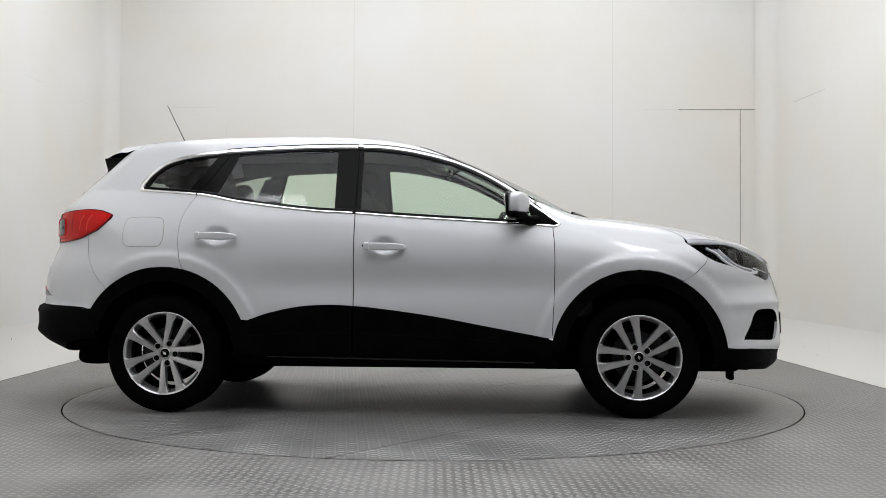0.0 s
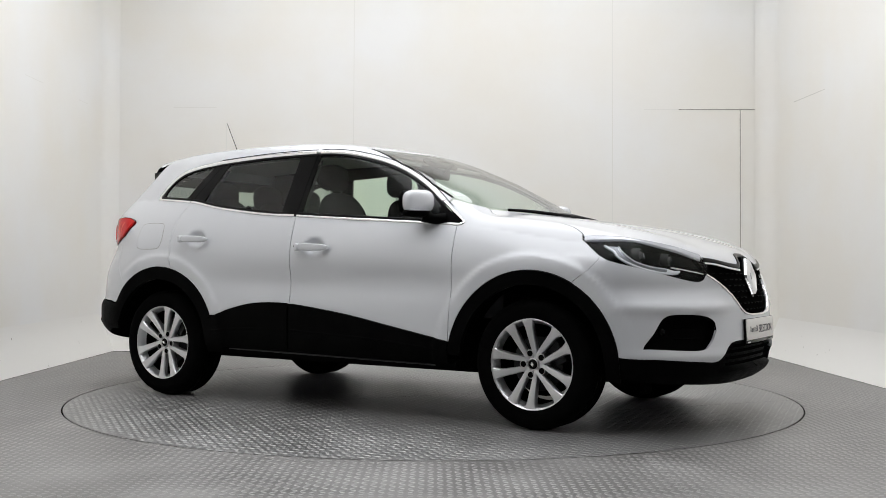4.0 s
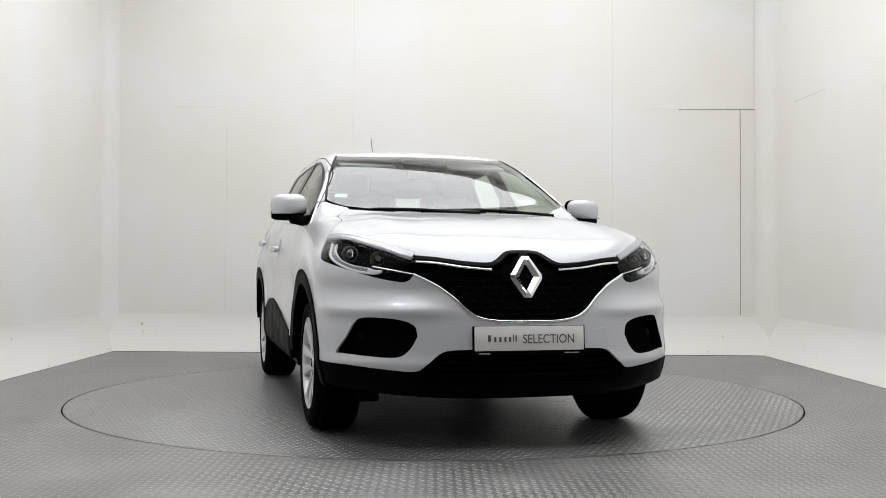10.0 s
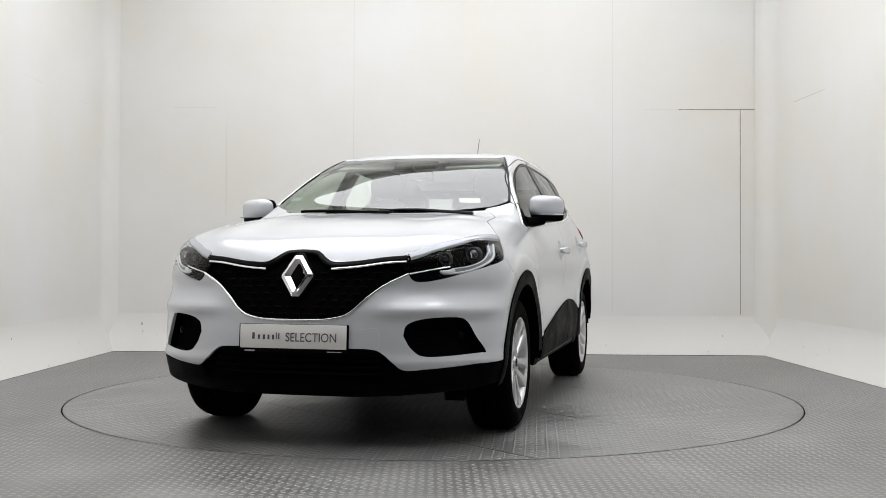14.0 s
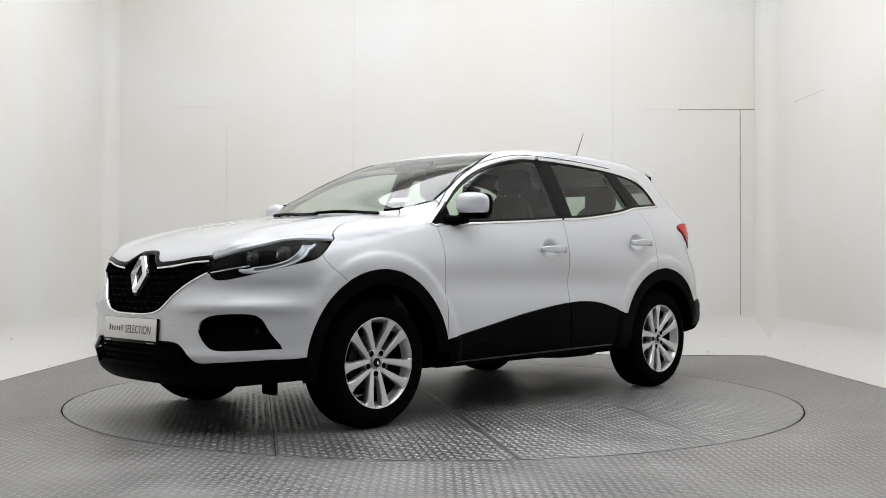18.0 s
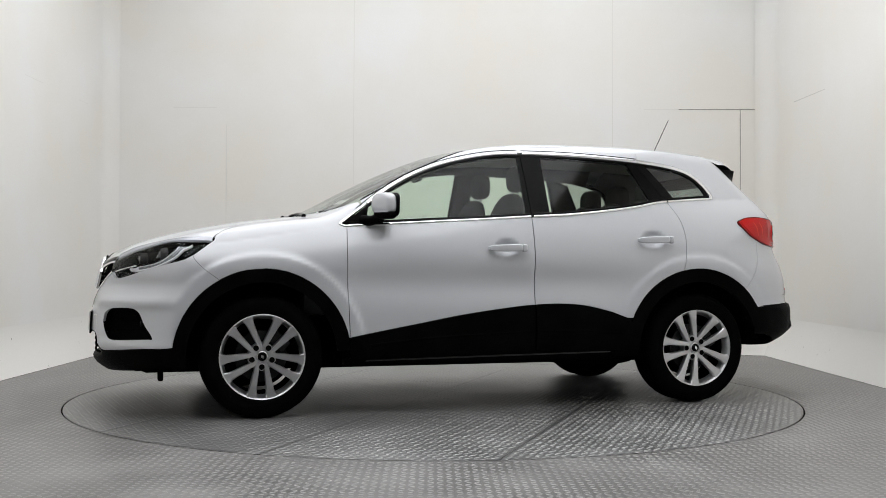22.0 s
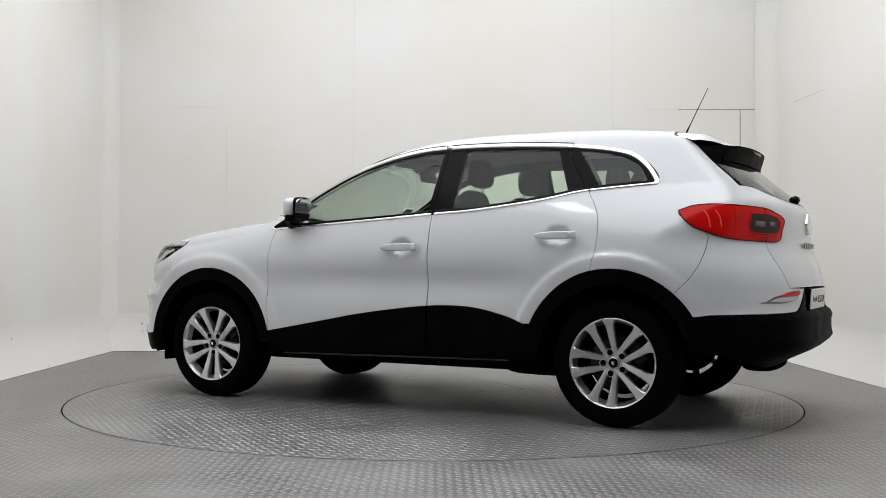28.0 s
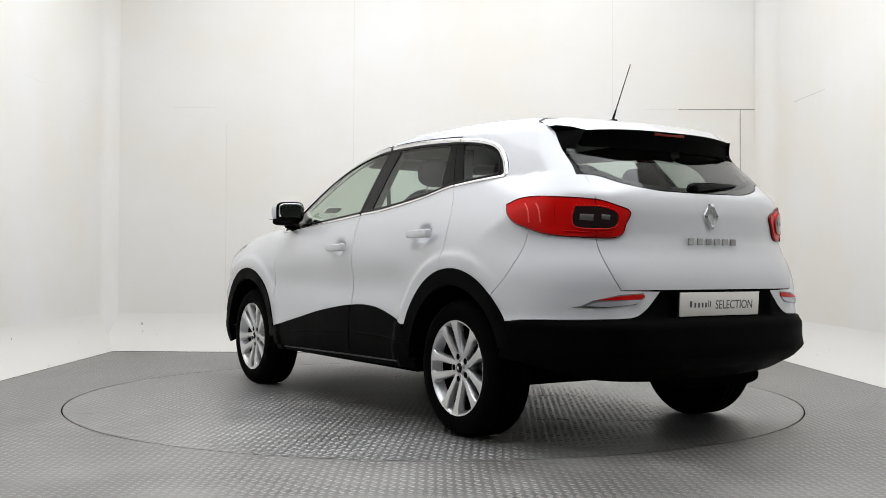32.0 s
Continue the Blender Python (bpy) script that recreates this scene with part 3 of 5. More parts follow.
def strip(name, path, w, mat, parent, label="", lift=0.004, mirror=False, up=None, round_=3):
    """A slim raised moulding along a line of the surface."""
    p = path
    n = normals_at(p)
    t = np.gradient(p, axis=0)
    t /= np.maximum(np.linalg.norm(t, axis=1, keepdims=True), 1e-9)
    s = np.cross(n, t)
    verts, faces, k = [], [], 2 * round_ + 1
    for i in range(len(p)):
        for j in range(k):
            a = math.pi * j / (k - 1)
            verts.append(p[i] + s[i] * w / 2 * math.cos(a) + n[i] * (lift * (0.25 + math.sin(a) * 0.75) - 0.002 * (j in (0, k - 1)) * 4))
    for i in range(len(p) - 1):
        for j in range(k - 1):
            faces.append([i * k + j, (i + 1) * k + j, (i + 1) * k + j + 1, i * k + j + 1])
    verts = np.array(verts)
    if mirror:
        verts = verts * (1, -1, 1)
        faces = [f[::-1] for f in faces]
    return mesh_of(name, verts, faces, mat, parent, label, True)


# ---- the car ----
car = tagged(new("car"), "pearl white compact crossover car with black lower cladding, on the turntable", "car")


def arc(wx, r, a0, a1, n=24):
    return [(wx + r * math.cos(radians(a0 + (a1 - a0) * i / n)), WHEEL_Z + r * math.sin(radians(a0 + (a1 - a0) * i / n))) for i in range(n + 1)]


# key lines, in side view (x, z)
BELT = [(0.715, 1.052), (0.467, 1.067), (-0.05, 1.098), (-0.395, 1.122), (-0.64, 1.137), (-1.02, 1.183), (-1.23, 1.223), (-1.36, 1.237), (-1.66, 1.262)]
DLO_TOP = [(-1.66, 1.262), (-1.655, 1.30), (-1.60, 1.37), (-1.50, 1.436), (-1.36, 1.468), (-1.16, 1.492), (-0.80, 1.515), (-0.45, 1.522), (-0.20, 1.512), (0.05, 1.463), (0.26, 1.392), (0.46, 1.285), (0.66, 1.14), (0.76, 1.065), (0.715, 1.052)]
CLAD_TOP = [(0.716, 0.434), (0.345, 0.502), (0.02, 0.560), (-0.374, 0.607), (-0.642, 0.607), (-0.846, 0.568), (-0.97, 0.525)]
ARCH_F, ARCH_R = 0.478, 0.486


def part_of(line, x0, x1):
    """The stretch of a line between two x."""
    q = spline(line, 16)
    q = q[(q[:, 0] <= max(x0, x1) + 1e-6) & (q[:, 0] >= min(x0, x1) - 1e-6)]
    return [tuple(v) for v in (q if (q[0, 0] - q[-1, 0]) * (x0 - x1) > 0 else q[::-1])]


def sside(pts, **k):
    return run(SIDE, *pts, **k)


def ln(*pts):
    return run(SIDE, *pts, smooth=False)


front_seam = [(0.722, 1.050), (0.730, 0.92), (0.728, 0.70), (0.716, 0.434)]
rear_seam = [(-1.345, 0.808), (-1.372, 0.93), (-1.376, 1.03), (-1.355, 1.13), (-1.30, 1.226)]
ARC_SEAM = 132
door_f = [sside(front_seam), sside(part_of(CLAD_TOP, 0.716, -0.380), n=2), ln((-0.380, 0.607), (-0.380, 1.120)), sside(part_of(BELT, -0.380, 0.715), n=2)]
door_r = [ln((-0.3815, 1.120), (-0.3815, 0.607)), sside(part_of(CLAD_TOP, -0.384, -0.97), n=2), sside(arc(WHEEL_R, ARCH_R, 23, 77), n=2), sside(rear_seam), sside(part_of(BELT, -1.30, -0.384), n=2)]
FD = pair("front_door", SIDE, door_f, PAINT, car, cell=0.02, gap=0.0019)
RD = pair("rear_door", SIDE, door_r, PAINT, car, cell=0.02, gap=0.0019)

lamp_top = [(1.450, 0.806), (1.593, 0.766), (1.753, 0.678), (1.882, 0.560), (1.935, 0.492)]
bon_edge = [(0.80, 0.60), (0.85, 0.655), (0.95, 0.69), (1.10, 0.70), (1.24, 0.71), (1.36, 0.752), (1.44, 0.795)]
bon_back = [(0.80, 0.60), (0.895, 0.42), (0.955, 0.2), (0.975, 0)]
GRILLE_TOP = [(0.492, 0.876), (0.40, 0.868), (0.28, 0.851), (0.175, 0.845), (0.130, 0.860), (0.085, 0.892), (0.055, 0.902), (0, 0.905)]
GRILLE_LOW = [(0.505, 0.790), (0.41, 0.740), (0.335, 0.682), (0.285, 0.633), (0.232, 0.600), (0.14, 0.583), (0, 0.580)]
LAMP_LOW = [(1.450, 0.966), (1.52, 0.915), (1.60, 0.862)]
LAMP_FRONT = [(0.862, 0.852), (0.80, 0.825), (0.744, 0.805), (0.65, 0.774), (0.565, 0.757), (0.525, 0.765), (0.505, 0.790)]
lamp_in = yz_run(1, (0.505, 0.790), (0.476, 0.835), (0.492, 0.876), smooth=False, n=5)
seam_fb = [(1.425, 0.751), (1.50, 0.806), (1.552, 0.86), (1.56, 0.885)]


def flip(p):
    return p[::-1] * (1, -1, 1)


bl = [run(TOP, *bon_back[::-1]), run(TOP, *bon_edge), run(TOP, *lamp_top), yz_run(1, *GRILLE_TOP)]
edge = np.concatenate(bl)
panel("bonnet", TOP, [edge, flip(edge)], PAINT, car, cell=0.03)
wing = [sside(front_seam), sside(arc(WHEEL_F, ARCH_F, 168, 60.5), n=2), sside(seam_fb), sside([(1.56, 0.885), (1.52, 0.915), (1.450, 0.966)]), run(TOP, *bon_edge[::-1]),
        run(TOP, (0.80, 0.60), (0.77, 0.606), (0.70, 0.676), (0.635, 0.718)), sside([(0.625, 1.165), (0.72, 1.092), (0.765, 1.062), (0.722, 1.050)], smooth=False)]
pair("front_wing", WINGFAN, wing, PAINT, car, cell=0.018)

ws_side = [(0.622, 0.712), (0.4, 0.668), (0.15, 0.603), (-0.04, 0.552)]
ws_low = [(0.622, 0.712), (0.69, 0.672), (0.76, 0.60), (0.87, 0.412), (0.925, 0.2), (0.945, 0)]
ws_top = [(-0.04, 0.552), (0.015, 0.47), (0.075, 0.25), (0.095, 0)]
e = np.concatenate([run(TOP, *ws_low[::-1]), run(TOP, *ws_side), run(TOP, *ws_top)])
panel("windscreen", TOP, [e, flip(e)], SCREEN, car, "clear raked windscreen with a black edge band", depth=0.004, gap=0.006)
cowl = np.concatenate([run(TOP, (0.945, 0), (0.925, 0.2), (0.87, 0.412), (0.76, 0.60)), run(TOP, (0.825, 0.60), (0.935, 0.43), (1.00, 0.2), (1.02, 0))])
panel("scuttle_panel", TOP, [cowl[::-1], cowl * (1, -1, 1)], CLAD, car, "black plastic scuttle below the windscreen", shape=lambda p: -0.016 + 0 * p[:, 0], gap=0)
roof_edge = [(-0.04, 0.552), (-0.25, 0.575), (-0.6, 0.585), (-1.2, 0.572), (-1.5, 0.558), (-1.69, 0.546)]
e = np.concatenate([run(TOP, *ws_top[::-1]), run(TOP, *roof_edge), run(TOP, (-1.69, 0.546), (-1.715, 0.25), (-1.72, 0))])
panel("roof", TOP, [e, flip(e)], PAINT, car, gap=0.0012)
va, vb = (float(RAILFAN[1](q[None])[0, 1]) for q in (sside([(-1.165, 1.492), (-1.166, 1.492)])[0], run(TOP, (-1.165, 0.573), (-1.166, 0.573))[0]))
pillar_cut = cast(RAILFAN, [(-1.165, va + (vb - va) * i / 8) for i in range(9)])
rail = [sside([(0.765, 1.062), (0.66, 1.14), (0.46, 1.285), (0.26, 1.392), (0.05, 1.463), (-0.20, 1.512), (-0.45, 1.522), (-0.80, 1.515), (-1.165, 1.492)]), pillar_cut, run(TOP, (-1.165, 0.573), (-0.6, 0.585), (-0.25, 0.575), (-0.04, 0.552), (0.15, 0.603), (0.4, 0.668), (0.622, 0.712)), sside([(0.625, 1.165), (0.72, 1.092), (0.765, 1.062)], smooth=False)]
pair("roof_side_rail", RAILFAN, rail, PAINT, car, gap=0.0006, cell=0.02)
SPOILER_SEAM = [(-2.040, 1.25), (-1.99, 1.30), (-1.91, 1.372), (-1.862, 1.42), (-1.81, 1.475), (-1.75, 1.516), (-1.70, 1.53)]
quarter = [sside(part_of(DLO_TOP, -1.165, -1.655), n=3), sside(part_of(BELT, -1.655, -1.30), n=2), sside(rear_seam[::-1]), sside(arc(WHEEL_R, ARCH_R, 77, ARC_SEAM), n=2), sside([(-1.785, 0.70), (-1.865, 0.79), (-1.912, 0.89), (-1.930, 0.99)]),
           wrap_run((0.768, 1.014), (0.790, 1.065), (0.798, 1.115), (0.770, 1.144), (0.70, 1.145), (0.590, 1.132)), yz_run(-1, (0.590, 1.14), (0.572, 1.25), smooth=False), sside(SPOILER_SEAM), run(TOP, (-1.69, 0.546), (-1.5, 0.558), (-1.2, 0.572), (-1.165, 0.573)), pillar_cut[::-1]]
pair("rear_quarter", QUARTER, quarter, PAINT, car, gap=0.001, cell=0.018)

# fuel flap on the right
fl = [(-1.69, 0.95), (-1.70, 1.0), (-1.69, 1.08), (-1.65, 1.10), (-1.51, 1.10), (-1.47, 1.08), (-1.462, 1.0), (-1.475, 0.95), (-1.51, 0.935), (-1.65, 0.935)]
panel("fuel_flap_gap", SIDE, [sside(fl + fl[:1])], SEAM, car, lift=0.0008, gap=-0.0015, depth=0.001, mirror=True)
panel("fuel_flap", SIDE, [sside(fl + fl[:1])], PAINT, car, lift=0.0016, gap=0.0012, depth=0.002, mirror=True)

# front bumper, one sheet with the openings left free
LIP = [(0.79, 0.385), (0.71, 0.377), (0.60, 0.368), (0.505, 0.364), (0.46, 0.395), (0.41, 0.438), (0.365, 0.457), (0.25, 0.462), (0, 0.462)]
FOG = [(0.495, 0.519), (0.510, 0.567), (0.580, 0.593), (0.70, 0.599), (0.745, 0.580), (0.780, 0.51), (0.817, 0.440), (0.79, 0.433), (0.595, 0.423), (0.530, 0.458), (0.495, 0.519)]
lamp_under = np.concatenate([sside([(1.56, 0.885), (1.60, 0.862)]), yz_run(1, *LAMP_FRONT)[2:]])
inner = np.concatenate([yz_run(1, (0, 0.462), (0, 0.580), smooth=False), yz_run(1, *GRILLE_LOW[::-1]), lamp_under[::-1]])
hole = yz_run(1, *FOG)
# slit the sheet from the fog opening to the arch, so that it stays one outline
arch_run = sside(arc(WHEEL_F, ARCH_F, 60.5, 7), n=2)
k = int(np.argmin(np.abs(arch_run[:, 2] - 0.44)))
h0 = int(np.argmin(np.abs(hole[:, 2] - 0.440) + (hole[:, 1] < 0.8)))
ring = np.concatenate([hole[h0:], hole[: h0 + 1]])
upper = np.concatenate([sside([(1.56, 0.885), (1.552, 0.86), (1.50, 0.806), (1.425, 0.751)]), arch_run[: k + 1], ring[::-1], arch_run[k:], sside([(1.665, 0.393), (1.72, 0.388), (1.79, 0.385)]), yz_run(1, *LIP), inner])
FB = pair("front_bumper", FRONT, [upper], PAINT, car, gap=0.0, cell=0.018)
lowb = [sside([(1.66, 0.385), (1.72, 0.382), (1.79, 0.379)]), yz_run(1, *[(y, z - 0.006) for y, z in LIP]), yz_run(1, (0, 0.454), (0, 0.235), smooth=False), yz_run(1, (0, 0.235), (0.3, 0.237), (0.55, 0.25), (0.72, 0.265), (0.80, 0.277)), sside([(1.74, 0.280), (1.665, 0.29), (1.655, 0.385)], smooth=False)]
lower = pair("lower_front_bumper", FRONT, lowb, CLAD, car, "matt black lower bumper", gap=0, shape=lambda p: np.where((p[:, 2] > 0.315) & (p[:, 2] < 0.445) & (np.abs(p[:, 1]) < 0.47), -0.045, -0.002) + 0.004 * np.exp(-(((p[:, 2] - 0.275) / 0.03) ** 2)), cell=0.016)
for z in (0.345, 0.375, 0.405, 0.432):
    part("intake_bar", tube([(2.076 - 0.42 * abs(y) ** 2.8, y, z) for y in np.linspace(-0.40, 0.40, 15)], 0.007, 6), DARK, lower[0])

# fog recess and lamp
for side, bump in zip((1, -1), FB):
    rec = panel("fog_recess", FRONT, [hole], DARK, bump, "black fog lamp recess", lift=-0.05, gap=-0.012, depth=0, mirror=side < 0)
    n = normals_at(hole)
    v = np.concatenate([hole, hole - n * 0.055]) * (1, side, 1)
    m = len(hole)
    fs = [[i, (i + 1) % m, m + (i + 1) % m, m + i] for i in range(m - 1)]
    mesh_of("fog_surround", v, fs if side > 0 else [f[::-1] for f in fs], CLAD, bump, "black fog lamp surround", True)
    c = yz_run(1, (0.735, 0.515), (0.7351, 0.515))[0]
    c = c + normals_at(c[None])[0] * -0.03
    lens = lathe([(0.0, -0.004), (0.012, -0.006), (0.019, -0.010), (0.021, -0.02)], 24)
    lens.transform(Matrix.Translation((c[0], c[1] * side, c[2])) @ pose(0, 0, 0, 0, 0, -62 if side > 0 else 62 - 180))
    part("fog_lamp", lens, GLOSS, rec, "small round fog lamp")
    for z in (0.48, 0.535):
        q = yz_run(1, (0.555, z), (0.62, z), (0.69, z), n=4)
        q = q - normals_at(q) * 0.046
        part("slat", tube([tuple(v * (1, side, 1)) for v in q], 0.004, 6), DARK, rec)

# grille
gt, gl_ = yz_run(1, *GRILLE_TOP), yz_run(1, *GRILLE_LOW)
ge = np.concatenate([gt[::-1], lamp_in[::-1], gl_])
G = panel("grille", FRONT, [ge, flip(ge)], DARK, car, "gloss black grille with studded mesh", lift=-0.028, gap=-0.01, depth=0.0, cell=0.025)
for row in range(7):
    z = 0.612 + row * 0.031
    half_w = float(np.interp(z, [0.60, 0.64, 0.69, 0.75, 0.80, 0.83], [0.20, 0.27, 0.32, 0.40, 0.46, 0.47]))
    for k in range(-9, 10):
        y = (k + 0.5 * (row % 2)) * 0.062
        if abs(y) < half_w - 0.02 and not (abs(y) < 0.075 and z > 0.67):
            x = float(nose(np.array([z]))[0]) - 0.340 * (abs(y) / 0.818) ** 2.95 - 0.02
            part("stud", box(0.012, 0.034, 0.007, pose(x, y, z, 0, 0, math.copysign(min(25, abs(y) * 40), y) if y else 0), 0.003, 1), CLAD, G)
low_line = yz_run(1, *[(y, z + 0.004) for y, z in GRILLE_LOW])
for s in (False, True):
    strip("chrome_line", low_line, 0.012, CHROME, G, "thin chrome line", lift=0.006, mirror=s)
    tl = yz_run(1, (0.49, 0.852), (0.40, 0.846), (0.28, 0.828), (0.16, 0.817))
    strip("chrome_bar", tl, 0.010, CHROME, G, "thin chrome bar", lift=0.001, mirror=s)
    top = yz_run(1, *[(y, z - 0.008) for y, z in GRILLE_TOP])
    strip("grille_brow", top, 0.028, GLOSS, G, lift=0.004, mirror=s)

# diamond badge
bx = 2.048
badge_pose = Matrix.Translation((bx, 0, 0.782)) @ pose(0, 0, 0, 0, -13, 0) @ Matrix(((0, 0, 1, 0), (1, 0, 0, 0), (0, 1, 0, 0), (0, 0, 0, 1)))


def diamond(w, h, c):
    """Eight points of a blunt diamond, half width w and half height h."""
    return [(c, h), (w, c * 0.6), (w, -c * 0.6), (c, -h), (-c, -h), (-w, -c * 0.6), (-w, c * 0.6), (-c, h)]


def diamond_ring(sc, m):
    """A hollow faceted diamond: outer edge, ridge, inner edge."""
    bm = bmesh.new()
    rings = [[bm.verts.new((x * 1.34 * sc, y * 1.04 * sc, z * sc)) for x, y in diamond(w, h, c)] for w, h, c, z in ((0.058, 0.094, 0.014, -0.006), (0.056, 0.092, 0.013, 0.010), (0.042, 0.075, 0.008, 0.022), (0.026, 0.055, 0.002, 0.004), (0.025, 0.054, 0.002, -0.006))]
    for p, q in zip(rings, rings[1:]):
        for i in range(8):
            bm.faces.new((p[i], p[(i + 1) % 8], q[(i + 1) % 8], q[i]))
    bm.transform(m)
    return bm


b = prism(diamond(0.088, 0.112, 0.018), 0.010, badge_pose @ pose(0, 0, -0.012), 0.003)
part("badge_base", b, GLOSS, G)
part("badge", diamond_ring(1.0, badge_pose), CHROME, G, "chrome diamond badge", smooth=False)

# headlamps
lamp_edge = np.concatenate([run(TOP, *lamp_top), lamp_in[::-1], yz_run(1, *LAMP_FRONT[::-1])[:-2], sside(LAMP_LOW[::-1])])
for side in (1, -1):
    m = side < 0
    H1 = panel("headlamp", FRONT, [lamp_edge], DARK, car, "slim headlamp with a clear lens and bright C-shaped strip", lift=-0.055, gap=-0.006, depth=0, mirror=m, cell=0.02)
    nn = normals_at(lamp_edge)
    v = np.concatenate([lamp_edge - nn * 0.003, lamp_edge - nn * 0.06]) * (1, side, 1)
    q = len(lamp_edge)
    fs = [[i, (i + 1) % q, q + (i + 1) % q, q + i] for i in range(q)]
    mesh_of("lamp_wall", v, fs if side < 0 else [f[::-1] for f in fs], GLOSS, H1, "", True)
    panel("lens", FRONT, [lamp_edge], LENS, H1, "clear lens", gap=0.002, depth=0.004, mirror=m, cell=0.02)
    low_arm = yz_run(1, (0.635, 0.811), (0.669, 0.799), (0.746, 0.811), (0.814, 0.846), (0.838, 0.887), (0.818, 0.943))
    up_arm = yz_run(1, (0.690, 0.822), (0.752, 0.835), (0.800, 0.862), (0.816, 0.905), (0.806, 0.938))
    strip("light_strip", low_arm - normals_at(low_arm) * 0.012, 0.011, LED, H1, "white C-shaped light strip", lift=0.003, mirror=m)
    strip("light_strip", up_arm - normals_at(up_arm) * 0.012, 0.006, LED, H1, "thin inner light strip", lift=0.003, mirror=m)
    panel("light_guide", FRONT, [low_arm, up_arm[::-1]], GUIDE, H1, "pale grey light guide", lift=-0.016, gap=0, depth=0, mirror=m, cell=0.02)
    tip = yz_run(1, (0.645, 0.806), (0.668, 0.806), (0.692, 0.816))
    strip("light_guide_tip", tip - normals_at(tip) * 0.012, 0.020, LED, H1, lift=0.004, mirror=m)
    top_tip = yz_run(1, (0.812, 0.93), (0.822, 0.905), (0.822, 0.885))
    strip("light_guide_tip", top_tip - normals_at(top_tip) * 0.018, 0.014, LAMPGREY, H1, lift=0.005, mirror=m)
    cs = yz_run(1, (0.512, 0.797), (0.602, 0.816), (0.672, 0.831))
    strip("inner_line", cs - normals_at(cs) * 0.014, 0.008, CHROME, H1, "bright inner line", lift=0.006, mirror=m)
    br = run(TOP, *[(x + 0.007, y + 0.007) for x, y in lamp_top])
    strip("brow", br - normals_at(br) * 0.003, 0.040, LAMPGREY, H1, "pale grey lamp brow", lift=0.004, mirror=m)
    for (y, z, r) in ((0.745, 0.885, 0.032), (0.635, 0.865, 0.026)):
        c = yz_run(1, (y, z), (y + 1e-4, z))[0]
        c = c - np.array([0.05, 0.0, 0.0])
        for nm, prof, mat in (("projector", [(0.0, 0.022), (r * 0.5, 0.017), (r * 0.85, 0.003), (r * 0.85, -0.03)], GLASSY), ("bezel", [(r * 0.85, 0.0), (r, 0.008), (r * 1.15, 0.0), (r * 1.2, -0.03)], STEELDARK)):
            b = lathe(prof, 28)
            b.transform(Matrix.Translation((c[0], c[1] * side, c[2])) @ pose(0, 0, 0, 0, 0, -90))
            part(nm, b, mat, H1)
    for y in (0.752, 0.770, 0.788):
        bar = yz_run(1, (y, 0.905), (y + 0.004, 0.890), (y + 0.005, 0.876))
        strip("reflector_fin", bar - normals_at(bar) * 0.026, 0.007, CHROME, H1, "bright reflector fin", lift=0.006, mirror=m)
tow = yz_run(1, (0.305, 0.545), (0.374, 0.551), (0.390, 0.534), (0.394, 0.473), (0.377, 0.459))
strip("tow_cover_seam", tow, 0.0025, FAINT, FB[0], lift=0.0006)

# black arch flares and sill cladding
def arch_trim(wx, r, a0, a1, inner=0.405):
    o = arc(wx, r - 0.002, a0, a1)
    return np.concatenate([sside(o, n=2), sside(arc(wx, inner, a1, a0), n=2)])


for side in (1, -1):
    m = side < 0
    panel("arch_flare", SIDE, [arch_trim(WHEEL_F, ARCH_F, -8, 176)], CLAD, car, "matt black front arch flare", lift=0.007, gap=0, depth=0.035, mirror=m, cell=0.025)
    panel("arch_flare", SIDE, [arch_trim(WHEEL_R, ARCH_R, 6, 162)], CLAD, car, "matt black rear arch flare", lift=0.007, gap=0, depth=0.035, mirror=m, cell=0.025)
    d = 0 if side > 0 else 1
    low = 0.335
    cf = [sside(part_of(CLAD_TOP, 0.700, -0.378), n=2), ln((-0.378, 0.607), (-0.378, low), (0.716, low - 0.02), (0.716, 0.43))]
    panel("door_cladding", SIDE, cf, CLAD, FD[d], "matt black door cladding", lift=0.009, gap=0.002, mirror=m)
    cr = [sside(part_of(CLAD_TOP, -0.386, -0.97), n=2), ln((-0.99, 0.52), (-1.05, 0.40), (-1.05, low + 0.005), (-0.386, low), (-0.386, 0.607))]
    panel("door_cladding", SIDE, cr, CLAD, RD[d], "matt black door cladding", lift=0.009, gap=0.002, mirror=m)
    for line, par in ((((0.66, 0.385), (0.25, 0.425), (-0.37, 0.455)), FD[d]), (((-0.395, 0.455), (-0.75, 0.45), (-1.0, 0.43)), RD[d])):
        strip("cladding_rib", sside(line), 0.022, CLAD, par, lift=0.011, mirror=m)
    panel("sill", SIDE, [ln((0.75, low - 0.018), (-1.06, low + 0.002), (-1.06, 0.290), (0.75, 0.272), (0.75, low - 0.018))], CLAD, car, "black sill below the doors", lift=-0.012, gap=0.002, depth=0.05, mirror=m)
    # lighter grey than the sill: the reflection along its edge, put into the colour
    part("sill_lip", tube([(0.68, side * 0.868, 0.302), (-0.15, side * 0.874, 0.315), (-1.0, side * 0.868, 0.326)], 0.005, 6), SILL_GLINT, car, "sill edge, coloured grey for the reflection along it")

